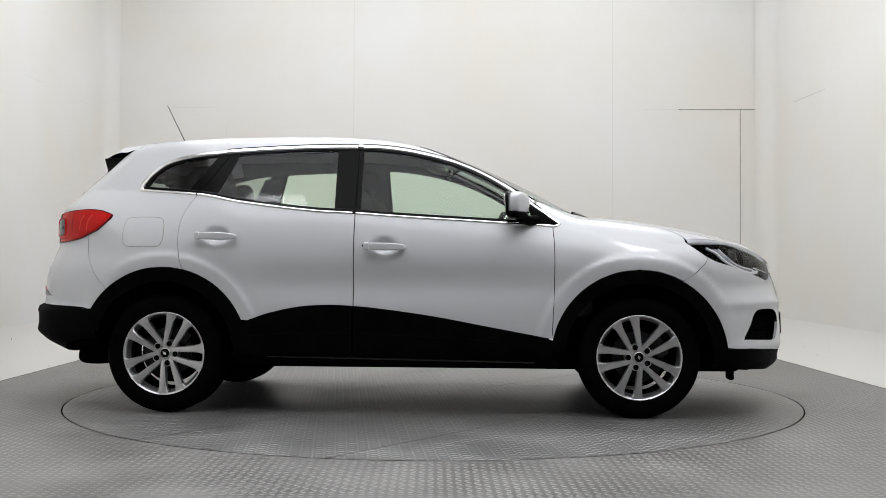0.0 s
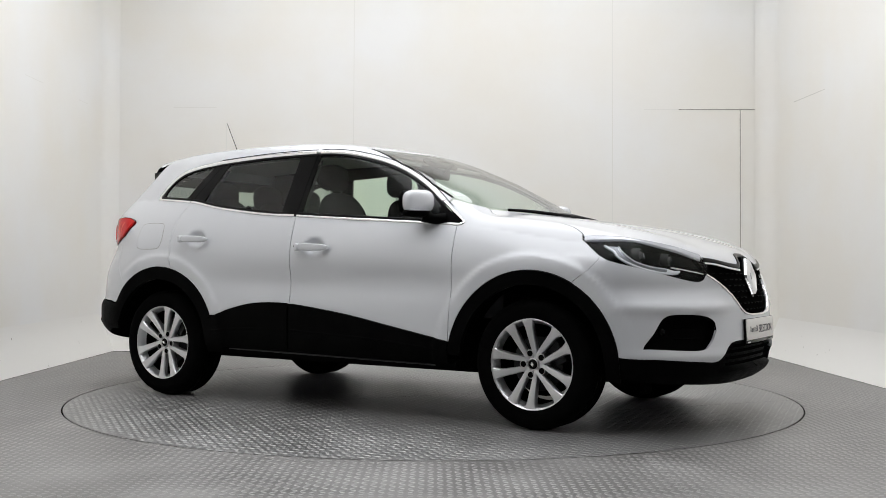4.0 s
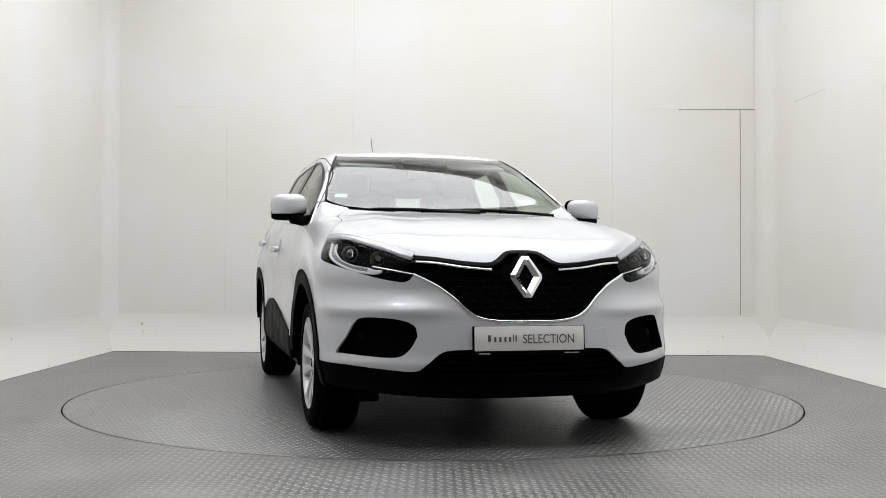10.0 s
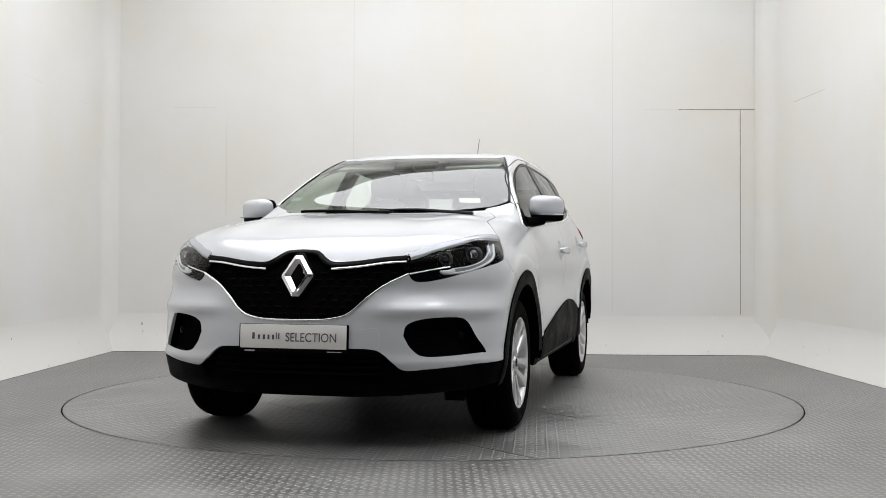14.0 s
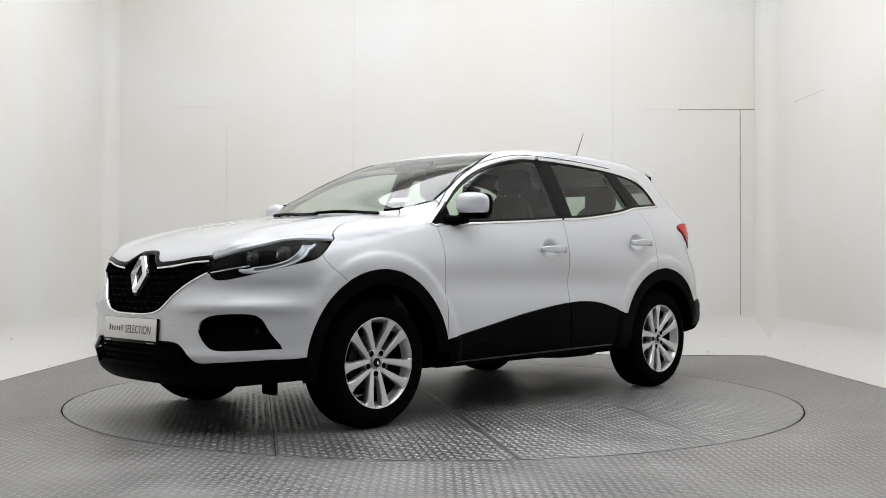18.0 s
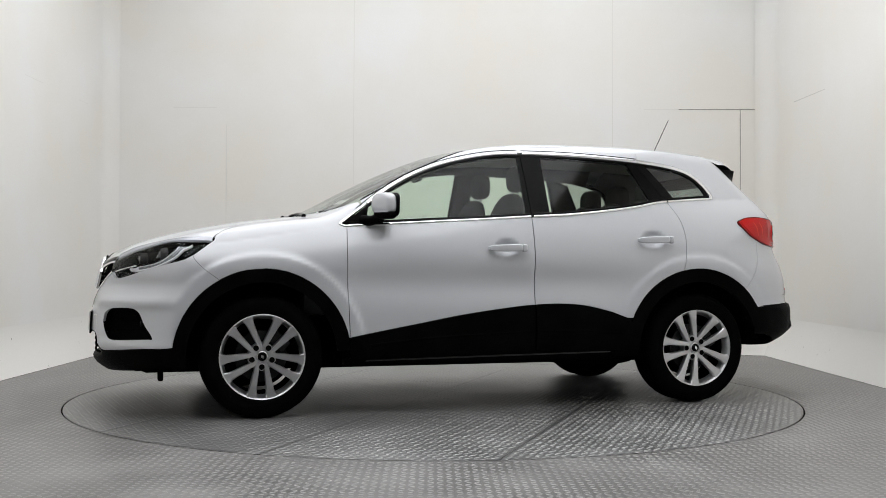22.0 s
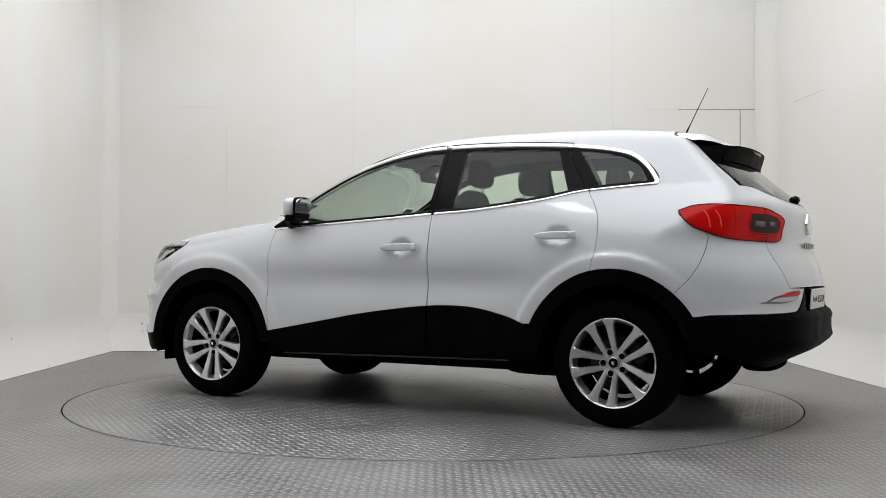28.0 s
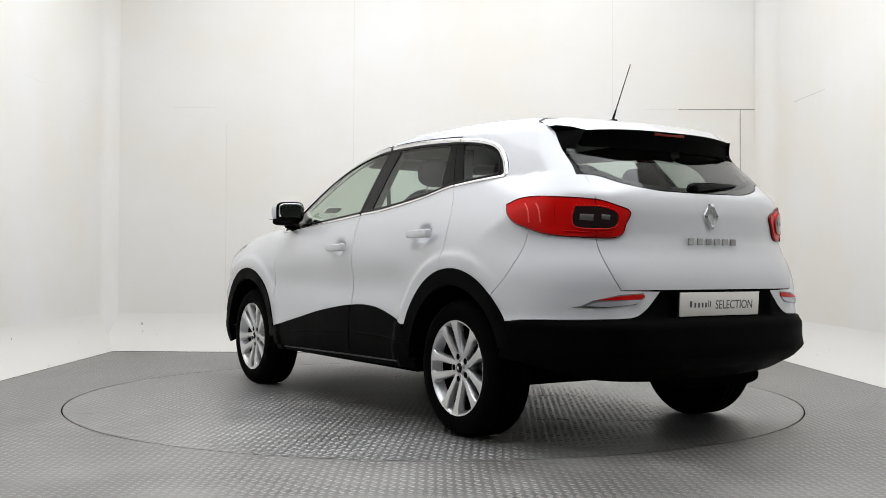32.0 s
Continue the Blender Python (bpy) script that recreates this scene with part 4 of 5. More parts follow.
# rear bumper, tailgate, lamps
BT = [(0.875, 0.588), (0.844, 0.594), (0.764, 0.598), (0.559, 0.604), (0.485, 0.612), (0.43, 0.645), (0.385, 0.69), (0.357, 0.722)]
SEAM_T = [(0.590, 1.133), (0.600, 0.963), (0.600, 0.90), (0.592, 0.837), (0.575, 0.78), (0.550, 0.726)]
LAMP = [(0.798, 1.115), (0.770, 1.143), (0.70, 1.144), (0.590, 1.129), (0.52, 1.106), (0.455, 1.076), (0.475, 1.02), (0.50, 0.969), (0.582, 0.959), (0.709, 0.976), (0.768, 1.014), (0.790, 1.065), (0.798, 1.115)]
rb = [sside([(-1.930, 0.99), (-1.912, 0.89), (-1.865, 0.79), (-1.785, 0.70)]), sside(arc(WHEEL_R, ARCH_R, ARC_SEAM, 149), n=2), sside([(-1.872, 0.583), (-1.93, 0.586)]), yz_run(-1, *BT), yz_run(-1, (0.357, 0.722), (0.550, 0.726), smooth=False), yz_run(-1, *SEAM_T[1:][::-1]), wrap_run((0.600, 0.961), (0.709, 0.977), (0.766, 1.010))]
RB = pair("rear_bumper", REAR, rb, PAINT, car, gap=0.0012, cell=0.022)
GLASS_R = [(0.560, 1.387), (0.572, 1.30), (0.572, 1.25), (0.520, 1.244), (0.432, 1.209), (0.288, 1.181), (0.15, 1.175), (0, 1.173)]
tg = np.concatenate([yz_run(-1, *GLASS_R[2:][::-1]), yz_run(-1, (0.572, 1.25), (0.592, 1.16), (0.590, 1.133)), yz_run(-1, *SEAM_T), yz_run(-1, (0.550, 0.726), (0.3, 0.727), (0, 0.727))])
TG = panel("tailgate", REAR, [tg, flip(tg)], PAINT, car, "white tailgate with a diamond badge and raised lettering", cell=0.025)
rg = np.concatenate([yz_run(-1, *GLASS_R[::-1]), yz_run(-1, (0.560, 1.387), (0.52, 1.43), (0.35, 1.45), (0, 1.455))])
panel("rear_window", REAR, [rg, flip(rg)], PRIVACY, TG, "dark tinted rear window", gap=0.002, depth=0.004)
for s in (False, True):
    band = yz_run(-1, *[(y - 0.025 * (y > 0.5), z + 0.014 * (y < 0.55)) for y, z in GLASS_R[1:]])
    strip("glass_edge_band", band, 0.05, GLOSS, TG, lift=-0.004, mirror=s)
for s in (False, True):
    L = panel("tail_lamp", REAR, [wrap_run(*LAMP)], RED, car, "red wrap-round tail lamp", lift=0.006, gap=0.001, depth=0.02, mirror=s, cell=0.02)
    outer = [(0.793, 1.112), (0.765, 1.136), (0.700, 1.136), (0.692, 1.05), (0.690, 0.980), (0.712, 0.984), (0.764, 1.018), (0.785, 1.065), (0.793, 1.112)]
    ring_o = [(0.688, 1.135), (0.588, 1.122), (0.490, 1.088), (0.464, 1.070), (0.508, 0.976), (0.530, 0.968), (0.639, 0.967), (0.685, 0.976), (0.688, 1.05), (0.688, 1.135)]
    dark = [(0.644, 1.100), (0.580, 1.097), (0.524, 1.078), (0.506, 1.048), (0.528, 1.004), (0.600, 0.998), (0.644, 1.008), (0.652, 1.05), (0.644, 1.100)]
    panel("red_lens", REAR, [wrap_run(*outer)], RED, L, "bright red lens", lift=0.009, gap=0, depth=0.003, mirror=s, cell=0.02)
    panel("red_lens", REAR, [wrap_run(*ring_o)], RED, L, "bright red lens", lift=0.009, gap=0, depth=0.003, mirror=s, cell=0.02)
    panel("smoked_inner_lens", REAR, [wrap_run(*dark)], SMOKE, L, "smoked inner lens", lift=0.0115, gap=0, depth=0.002, mirror=s, cell=0.02)
    strip("lamp_rim", wrap_run(*LAMP), 0.007, DEEPRED, L, "dark red lamp rim", lift=0.010, mirror=s)
    edge_in = wrap_run(*dark)
    strip("lens_rim", edge_in, 0.010, RED, L, lift=0.016, mirror=s)
    for yy in ((0.634, 0.600, 0.070), (0.578, 0.545, 0.050)):
        strip("reversing_light", wrap_run( (yy[0], 1.052), (yy[1], 1.048)), yy[2] * 0.7, DARKALLOY, L, "small clear reversing light", lift=0.014, mirror=s)
    for y in (0.755, 0.728):
        strip("lamp_rib", wrap_run((y + 0.012, 1.115), (y + 0.004, 1.08), (y, 1.03)), 0.012, BRIGHTRED, L, "pale red light rib", lift=0.0105, mirror=s)
    strip("lamp_seam", wrap_run( (0.592, 1.128), (0.590, 1.092)), 0.004, DARK, L, lift=0.012, mirror=s)
    strip("lamp_seam", wrap_run( (0.592, 0.996), (0.594, 0.962)), 0.004, DARK, L, lift=0.012, mirror=s)
    strip("lamp_flash", wrap_run( (0.668, 0.990), (0.600, 0.982), (0.535, 0.984)), 0.007, RED, L, lift=0.014, mirror=s)
    REF = [(0.702, 0.657), (0.660, 0.682), (0.555, 0.707), (0.445, 0.714), (0.450, 0.69), (0.486, 0.666), (0.619, 0.652), (0.730, 0.653)]
    R1 = panel("fog_reflector", REAR, [yz_run(-1, *REF, smooth=False)], DARKALLOY, RB[int(s)], "low rear fog lamp, red above and clear below", lift=0.002, gap=-0.0015, depth=0.01, mirror=s)
    panel("red_lens", REAR, [yz_run(-1, (0.65, 0.684), (0.555, 0.702), (0.452, 0.709), (0.458, 0.690), (0.57, 0.685), (0.65, 0.684))], RED, R1, "red lens", lift=0.006, gap=0, depth=0.004, mirror=s)
    panel("clear_lens", REAR, [yz_run(-1, (0.685, 0.660), (0.64, 0.677), (0.57, 0.681), (0.466, 0.685), (0.490, 0.668), (0.612, 0.657), (0.685, 0.660))], LAMPGREY, R1, "clear lens", lift=0.005, gap=0, depth=0.004, mirror=s)
rl = np.concatenate([sside([(-1.845, 0.42), (-1.872, 0.578), (-1.93, 0.581)], smooth=False), yz_run(-1, *[(y, z - 0.005) for y, z in BT]), yz_run(-1, (0.357, 0.722), (0.2, 0.722), (0, 0.722))])
rl2 = np.concatenate([yz_run(-1, (0, 0.30), (0.3, 0.305), (0.55, 0.325), (0.70, 0.355), (0.80, 0.385), (0.84, 0.40)), sside([(-1.96, 0.41), (-1.845, 0.415), (-1.845, 0.42)], smooth=False)])
pair("lower_rear_bumper", REAR, [rl2, rl], CLAD, car, "matt black lower rear bumper", gap=0, cell=0.018, shape=lambda p: np.where((p[:, 2] > 0.605) & (np.abs(p[:, 1]) < 0.345), -0.028, 0.004) + 0.014 * np.exp(-(((p[:, 2] - 0.575) / 0.018) ** 2)) * (np.abs(p[:, 1]) < 0.60) + 0.010 * np.exp(-(((p[:, 2] - 0.45) / 0.02) ** 2)) * (np.abs(p[:, 1]) < 0.7))

# ---- glazing, chrome and trim ----


def shifted(line, dz):
    return [(x, z + dz) for x, z in line]


def blob(c, r, p=3.0, nu=24, nv=14, taper=None):
    """A soft-cornered box: a superellipsoid, optionally reshaped by taper(x, y, z in -1..1)."""
    bm = bmesh.new()

    def pw(a):
        return math.copysign(abs(a) ** (2 / p), a)

    rows = []
    for j in range(nv + 1):
        v = -math.pi / 2 + math.pi * j / nv
        row = []
        for i in range(nu):
            u = 2 * math.pi * i / nu
            q = [pw(math.cos(v)) * pw(math.cos(u)), pw(math.cos(v)) * pw(math.sin(u)), pw(math.sin(v))]
            if taper:
                q = taper(*q)
            row.append(bm.verts.new([c[k] + r[k] * q[k] for k in range(3)]))
        rows.append(row)
    for a, b in zip(rows, rows[1:]):
        for i in range(nu):
            bm.faces.new((a[i], a[(i + 1) % nu], b[(i + 1) % nu], b[i]))
    bmesh.ops.remove_doubles(bm, verts=bm.verts[:], dist=1e-5)
    return bm


for side in (1, -1):
    m, d = side < 0, 0 if side > 0 else 1
    ttop = shifted(DLO_TOP, -0.014)
    fwin = [sside(shifted(part_of(BELT, 0.62, -0.352), 0.020), n=2), ln((-0.352, 1.14), (-0.362, 1.495)), sside(part_of(ttop, -0.362, 0.60), n=2), ln((0.60, 1.165), (0.62, 1.08))]
    panel("door_window", SIDE, fwin, GLASS, FD[d], "green-tinted door window", lift=-0.004, gap=0, depth=0.003, mirror=m)
    rwin = [sside(shifted(part_of(BELT, -0.492, -1.195), 0.020), n=2), ln((-1.195, 1.235), (-1.085, 1.472)), sside(part_of(ttop, -1.085, -0.502), n=2), ln((-0.502, 1.50), (-0.492, 1.15))]
    panel("door_window", SIDE, rwin, GLASS, RD[d], "green-tinted door window", lift=-0.004, gap=0, depth=0.003, mirror=m)
    qwin = [sside([(-1.345, 1.258), (-1.45, 1.266), (-1.60, 1.278)]), sside([(-1.60, 1.278), (-1.585, 1.32), (-1.54, 1.375), (-1.46, 1.43), (-1.34, 1.452), (-1.185, 1.47)]), ln((-1.185, 1.47), (-1.345, 1.258))]
    panel("quarter_window", SIDE, qwin, PRIVACY, car, "dark quarter window", lift=-0.004, gap=0, depth=0.003, mirror=m)
    panel("b_pillar_cover", SIDE, [ln((-0.348, 1.128), (-0.380, 1.128), (-0.380, 1.512), (-0.358, 1.505), (-0.348, 1.128))], GLOSS, FD[d], "black pillar cover", lift=-0.001, gap=0, mirror=m, cell=0.02)
    panel("b_pillar_cover", SIDE, [ln((-0.384, 1.128), (-0.498, 1.135), (-0.508, 1.508), (-0.384, 1.512), (-0.384, 1.128))], GLOSS, RD[d], "black pillar cover", lift=-0.001, gap=0, mirror=m, cell=0.02)
    panel("c_pillar_cover", SIDE, [ln((-1.185, 1.225), (-1.285, 1.24), (-1.125, 1.485), (-1.075, 1.488), (-1.185, 1.225))], GLOSS, RD[d], "black pillar cover", lift=-0.001, gap=0, mirror=m, cell=0.02)
    panel("c_pillar_cover", SIDE, [ln((-1.289, 1.24), (-1.36, 1.248), (-1.195, 1.48), (-1.129, 1.485), (-1.289, 1.24))], GLOSS, car, "black pillar cover", lift=-0.001, gap=0, mirror=m, cell=0.02)
    panel("mirror_sail", SIDE, [ln((0.755, 1.068), (0.61, 1.072), (0.59, 1.165), (0.66, 1.125), (0.755, 1.068))], CLAD, FD[d], "black mirror mounting", lift=0.002, gap=0, mirror=m, cell=0.02)
    # dark frame just inside the bright moulding
    frame_top = sside(shifted(part_of(DLO_TOP, -1.58, 0.66), -0.019), n=2)
    strip("window_seal", frame_top, 0.012, GLOSS, car, "black window seal", lift=0.001, mirror=m)
    qf = sside([(-1.60, 1.268), (-1.605, 1.30), (-1.56, 1.37), (-1.48, 1.42), (-1.40, 1.445)], n=4)
    strip("window_seal", qf, 0.03, GLOSS, car, "black window seal", lift=0.001, mirror=m)
    for a, b, par in ((0.63, -0.378, FD[d]), (-0.386, -1.298, RD[d]), (-1.302, -1.645, car)):
        strip("window_seal", sside(shifted(part_of(BELT, a, b), 0.018), n=2), 0.02, GLOSS, par, "black window seal", lift=0.001, mirror=m)
        strip("chrome_moulding", sside(shifted(part_of(BELT, a + (0.09 if a > 0.6 else 0), b), 0.004), n=2), 0.016, CHROME, par, "bright chrome waist moulding", lift=0.006, mirror=m)
    for a, b in ((-1.16, -0.384), (-0.380, 0.60)):
        strip("chrome_moulding", sside(part_of(DLO_TOP, a, b), n=2), 0.028, CHROME, car, "bright chrome window moulding", lift=0.007, mirror=m)
    strip("chrome_moulding", sside([(0.60, 1.185), (0.66, 1.14), (0.74, 1.082), (0.757, 1.067), (0.735, 1.055), (0.70, 1.054)], n=4), 0.015, CHROME, car, "bright chrome window moulding", lift=0.005, mirror=m)
    for a, b in ((-1.16, -0.384), (-0.380, 0.66)):
        strip("moulding_gasket", sside(shifted(part_of(DLO_TOP, a, b), 0.0165), n=2), 0.005, DARK, car, lift=0.0022, mirror=m)
    cq = sside([(-1.164, 1.492), (-1.36, 1.466), (-1.50, 1.428), (-1.585, 1.365), (-1.632, 1.305), (-1.646, 1.275), (-1.636, 1.264)], n=6)
    strip("chrome_moulding", cq, 0.027, CHROME, car, "broad chrome moulding round the quarter window", lift=0.005, mirror=m)
    strip("screen_pillar_trim", run(TOP, *[(x, y - 0.008) for x, y in ws_side]), 0.014, GLOSS, car, "black windscreen pillar trim", lift=0.003, mirror=m)

    # door handles
    for hx, hz, par in ((-0.205, 0.937, FD[d]), (-1.155, 0.994, RD[d])):
        y = float(side_y(np.array([hx]), np.array([hz - 0.08]))[0])
        h = blob((hx + 0.014, side * (y + 0.020), hz), (0.104, 0.016, 0.021), 5.5, 28, 12, lambda a, b, c: (a, b + side * (0.30 - 0.8 * max(0, a) ** 2), c * (1 - 0.38 * max(0, a) ** 2) - 0.10 * a))
        part("door_handle", h, PAINT, par, "white pull handle")
        h = blob((hx - 0.1005, side * (y + 0.020), hz + 0.0015), (0.0165, 0.016, 0.0225), 4.0, 20, 10, lambda a, b, c: (a, b + side * (0.30 - 0.35 * max(0, -a) ** 2), c))
        part("handle_end", h, PAINT, par, "white handle end cap")
        if side < 0 and hx > -0.5:
            part("key_lock", blob((hx - 0.12, side * (y + 0.026), hz + 0.006), (0.006, 0.003, 0.006), 2, 10, 6), GLOSS, par)

    # door mirror
    def cap(x, y, z):
        # rounder towards the front, a little lower outboard
        f = 1 - 0.22 * max(0, x) ** 2
        return (x * (1 - 0.5 * max(0, y * side)) if x > 0 else x, y * f, z * f - 0.06 * y * side)

    place = pose(0.528, side * 0.906, 1.178, 0, 0, side * 6)

    def shell(c, r, p, mat, name, label="", par=None):
        bm = blob(c, r, p, 32, 18, cap)
        bm.transform(place)
        return part(name, bm, mat, par, label)

    mir = shell((0.004, 0, 0), (0.058, 0.101, 0.064), 3.2, PAINT, "door_mirror", "white door mirror with a black base", car)
    shell((-0.002, side * 0.004, -0.062), (0.054, 0.094, 0.026), 3.0, CLAD, "mirror_base", "black lower shell", mir)
    shell((-0.050, 0, -0.004), (0.012, 0.101, 0.068), 4.2, GLOSS, "mirror_rim", "black mirror rim", mir)
    bm = blob((0, 0, 0), (0.006, 0.088, 0.056), 4.6, 32, 18, cap)
    bm.transform(place @ pose(-0.060, 0, -0.002, 0, -7, 0))
    part("mirror_glass", bm, MIRROR, mir, "mirror glass")
    part("mirror_arm", tube([(0.63, side * 0.795, 1.085), (0.585, side * 0.835, 1.085), (0.54, side * 0.885, 1.100)], [0.034, 0.028, 0.030], 12), CLAD, mir, "black arm")
    shell((0.03, side * 0.03, -0.050), (0.03, 0.075, 0.004), 3.0, LAMPGREY, "indicator", "slim side indicator", mir)

# roof spoiler above the rear window
def roof_z(x, y):
    """The roof and side surface carried on behind the tail."""
    lo, hi = np.full(x.shape, 1.2), np.full(x.shape, 1.7)
    for _ in range(22):
        z = (lo + hi) / 2
        out = smax(np.abs(y) - side_y(x, z), (z - top_z(x, y)) * 0.93, 0.07) > 0
        lo, hi = np.where(out, lo, z), np.where(out, z, hi)
    return lo


seam_tip = sside([(-1.91, 1.372), (-1.862, 1.42), (-1.81, 1.475)], n=4)
bm = bmesh.new()
rows = []
for k in range(41):
    e = -1 + k / 20
    w = abs(e)
    x_tip = -2.020 + 0.070 * w**2.6
    st = [(-1.712 + 0.010 * w, 0.544), (-1.79, 0.562), (-1.86 + 0.03 * w, 0.552), (-1.95 + 0.055 * w**2.6, 0.515)]
    pts = [(x, y * e, float(roof_z(np.array([x]), np.array([y * e]))[0]) - 0.001 - 0.006 * w**4) for x, y in st]
    zt = 1.485 - 0.014 * w**3
    pts[3] = (pts[3][0], pts[3][1], min(pts[3][2], zt + 0.020))
    y = 0.482 * e
    zg = 1.395
    xg = float(tail(np.array([zg]))[0] + tail_round(np.array([zg]))[0] * y * y + tail_bend(np.array([zg]))[0] * (abs(y) / 0.806) ** 6) - 0.008
    pts += [(x_tip + 0.012, y, zt + 0.005), (x_tip, y, zt), (x_tip + 0.002, y, zt - 0.010), (x_tip + 0.016, y, zt - 0.026), (xg, y, zg), (xg + 0.03, y, zg + 0.012), (-1.78, 0.5 * e, 1.45)]
    rows.append([bm.verts.new(p) for p in pts])
m = len(rows[0])
for a, b in zip(rows, rows[1:]):
    for i in range(m):
        bm.faces.new((a[i], a[(i + 1) % m], b[(i + 1) % m], b[i]))
bm.faces.new(rows[0])
bm.faces.new(rows[-1][::-1])
SP = part("roof_spoiler", bm, PAINT, TG, "white roof spoiler with a gloss black underside")
me = SP.data
me.materials.append(CLAD)
for f in me.polygons:
    if f.normal.z < 0.75 and f.center.z < 1.4895 and f.center.x < -1.78:
        f.material_index = 1
for s in (1, -1):
    # the dark cheek between the quarter panel and the underside
    n = len(seam_tip)
    inner_edge = [(-1.925 - 0.035 * i / (n - 1), 0.512 - 0.028 * i / (n - 1), 1.385 + 0.088 * i / (n - 1)) for i in range(n)]
    v = [tuple(q) for q in seam_tip] + inner_edge
    fs = [[i, i + 1, n + i + 1, n + i] for i in range(n - 1)]
    v += [(a + 0.03, b - 0.02, c) for a, b, c in v]
    fs += [[f + 2 * n for f in q[::-1]] for q in fs] + [[0, n, 3 * n, 2 * n], [n - 1, 3 * n - 1, 4 * n - 1, 2 * n - 1]]
    mesh_of("spoiler_cheek", [(a, b * s, c) for a, b, c in v], fs if s < 0 else [f[::-1] for f in fs], CLAD, SP, "black spoiler cheek", True)
part("brake_light", box(0.014, 0.20, 0.018, pose(-2.011, 0, 1.473), 0.004), DEEPRED, SP, "red high brake light")

# rear wiper, front wipers, aerial
part("rear_wiper", tube([(-2.228, 0.05, 1.20), (-2.218, -0.08, 1.212), (-2.190, -0.22, 1.225), (-2.168, -0.29, 1.228)], [0.026, 0.018, 0.011, 0.006], 8), GLOSS, TG, "black rear wiper")
part("wiper_pivot", blob((-2.225, 0.05, 1.20), (0.026, 0.035, 0.022), 2.5, 16, 10), GLOSS, TG)
for pts in ([(0.925, 0.56), (0.915, 0.46), (0.905, 0.25), (0.93, 0.02)], [(0.985, 0.10), (0.965, -0.05), (0.905, -0.25), (0.85, -0.48)]):
    q = cast(TOP, spline(pts, 6))
    q[:, 2] += 0.004
    n = len(q)
    part("wiper_arm", tube([tuple(v) for v in q], [0.014 - 0.006 * i / n for i in range(n)], 8), GLOSS, car, "black windscreen wiper")
part("aerial_base", blob((-1.600, 0, 1.585), (0.040, 0.016, 0.016), 2.5, 20, 10), GLOSS, car)
part("aerial", tube([(-1.603, 0, 1.592), (-1.625, 0, 1.638), (-1.632, 0, 1.652), (-1.739, 0, 1.866)], [0.007, 0.005, 0.0028, 0.0022], 8), GLOSS, car, "thin black roof aerial")


def plate(name, x, z, s, tilt):
    """A white show plate. s: 1 faces forward, -1 back."""
    face = Matrix.Translation((x, 0, z)) @ pose(0, 0, 0, 0, -tilt * s, 0) @ (Matrix(((0, 0, 1, 0), (1, 0, 0, 0), (0, 1, 0, 0), (0, 0, 0, 1))) if s > 0 else Matrix(((0, 0, -1, 0), (-1, 0, 0, 0), (0, 1, 0, 0), (0, 0, 0, 1))))
    holder = part(name, box(0.530, 0.128, 0.010, face @ pose(0, -0.006, -0.006), 0.003), GLOSS, car, "white show plate in a black holder")
    part("plate", box(0.514, 0.108, 0.006, face @ pose(0, 0.002, 0.002), 0.002), PLATE, holder, "white plate with dark lettering")
    # the maker's name as bars, the plain word as letters
    x0 = -0.205
    for w, h, dy in ((0.030, 0.040, 0.006), (0.024, 0.030, 0.001), (0.024, 0.030, 0.001), (0.022, 0.030, 0.001), (0.022, 0.030, 0.001), (0.010, 0.042, 0.007), (0.014, 0.038, 0.005)):
        part("dark_bar", box(w * 0.42, h * 0.72, 0.001, face @ pose(x0 + w / 2, dy - 0.003, 0.006)), INK, holder)
        x0 += w
    cu = bpy.data.curves.new("word", "FONT")
    cu.body, cu.size, cu.align_x, cu.align_y, cu.extrude = "SELECTION", 0.057, "LEFT", "CENTER", 0.0004
    tmp = new("word_shape", cu)
    me = bpy.data.meshes.new_from_object(tmp.evaluated_get(bpy.context.evaluated_depsgraph_get()))
    bpy.data.objects.remove(tmp)
    w = max(v.co.x for v in me.vertices)
    me.transform(face @ pose(-0.035, -0.003, 0.0062) @ Matrix.Diagonal((0.245 / w, 1, 1, 1)))
    me.materials.clear()
    me.materials.append(INK)
    ob = new("lettering", me)
    ob.parent = holder
    part("small_print", box(0.05, 0.006, 0.001, face @ pose(-0.21, -0.064, 0.0)), LAMPGREY, holder)
    part("small_print", box(0.07, 0.004, 0.001, face @ pose(0.20, -0.064, 0.0)), LAMPGREY, holder)


plate("front_plate", 2.104, 0.5085, 1, 3)
plate("rear_plate", -2.337, 0.661, -1, -4)

# rear badge and raised model name as plain bars
turn_back = Matrix(((0, 0, -1, 0), (-1, 0, 0, 0), (0, 1, 0, 0), (0, 0, 0, 1)))
part("badge", diamond_ring(0.60, Matrix.Translation((-2.284, 0, 1.065)) @ turn_back), CHROME, TG, "chrome diamond badge", smooth=False)
for k in range(6):
    part("raised_letter_bar", box(0.036, 0.030, 0.006, Matrix.Translation((-2.296 + 0.18 * (0.137 - k * 0.0548) ** 2, 0.137 - k * 0.0548, 0.948)) @ turn_back, 0.002, 1), STEEL, TG, "chrome bar for a letter")

# ---- wheels ----


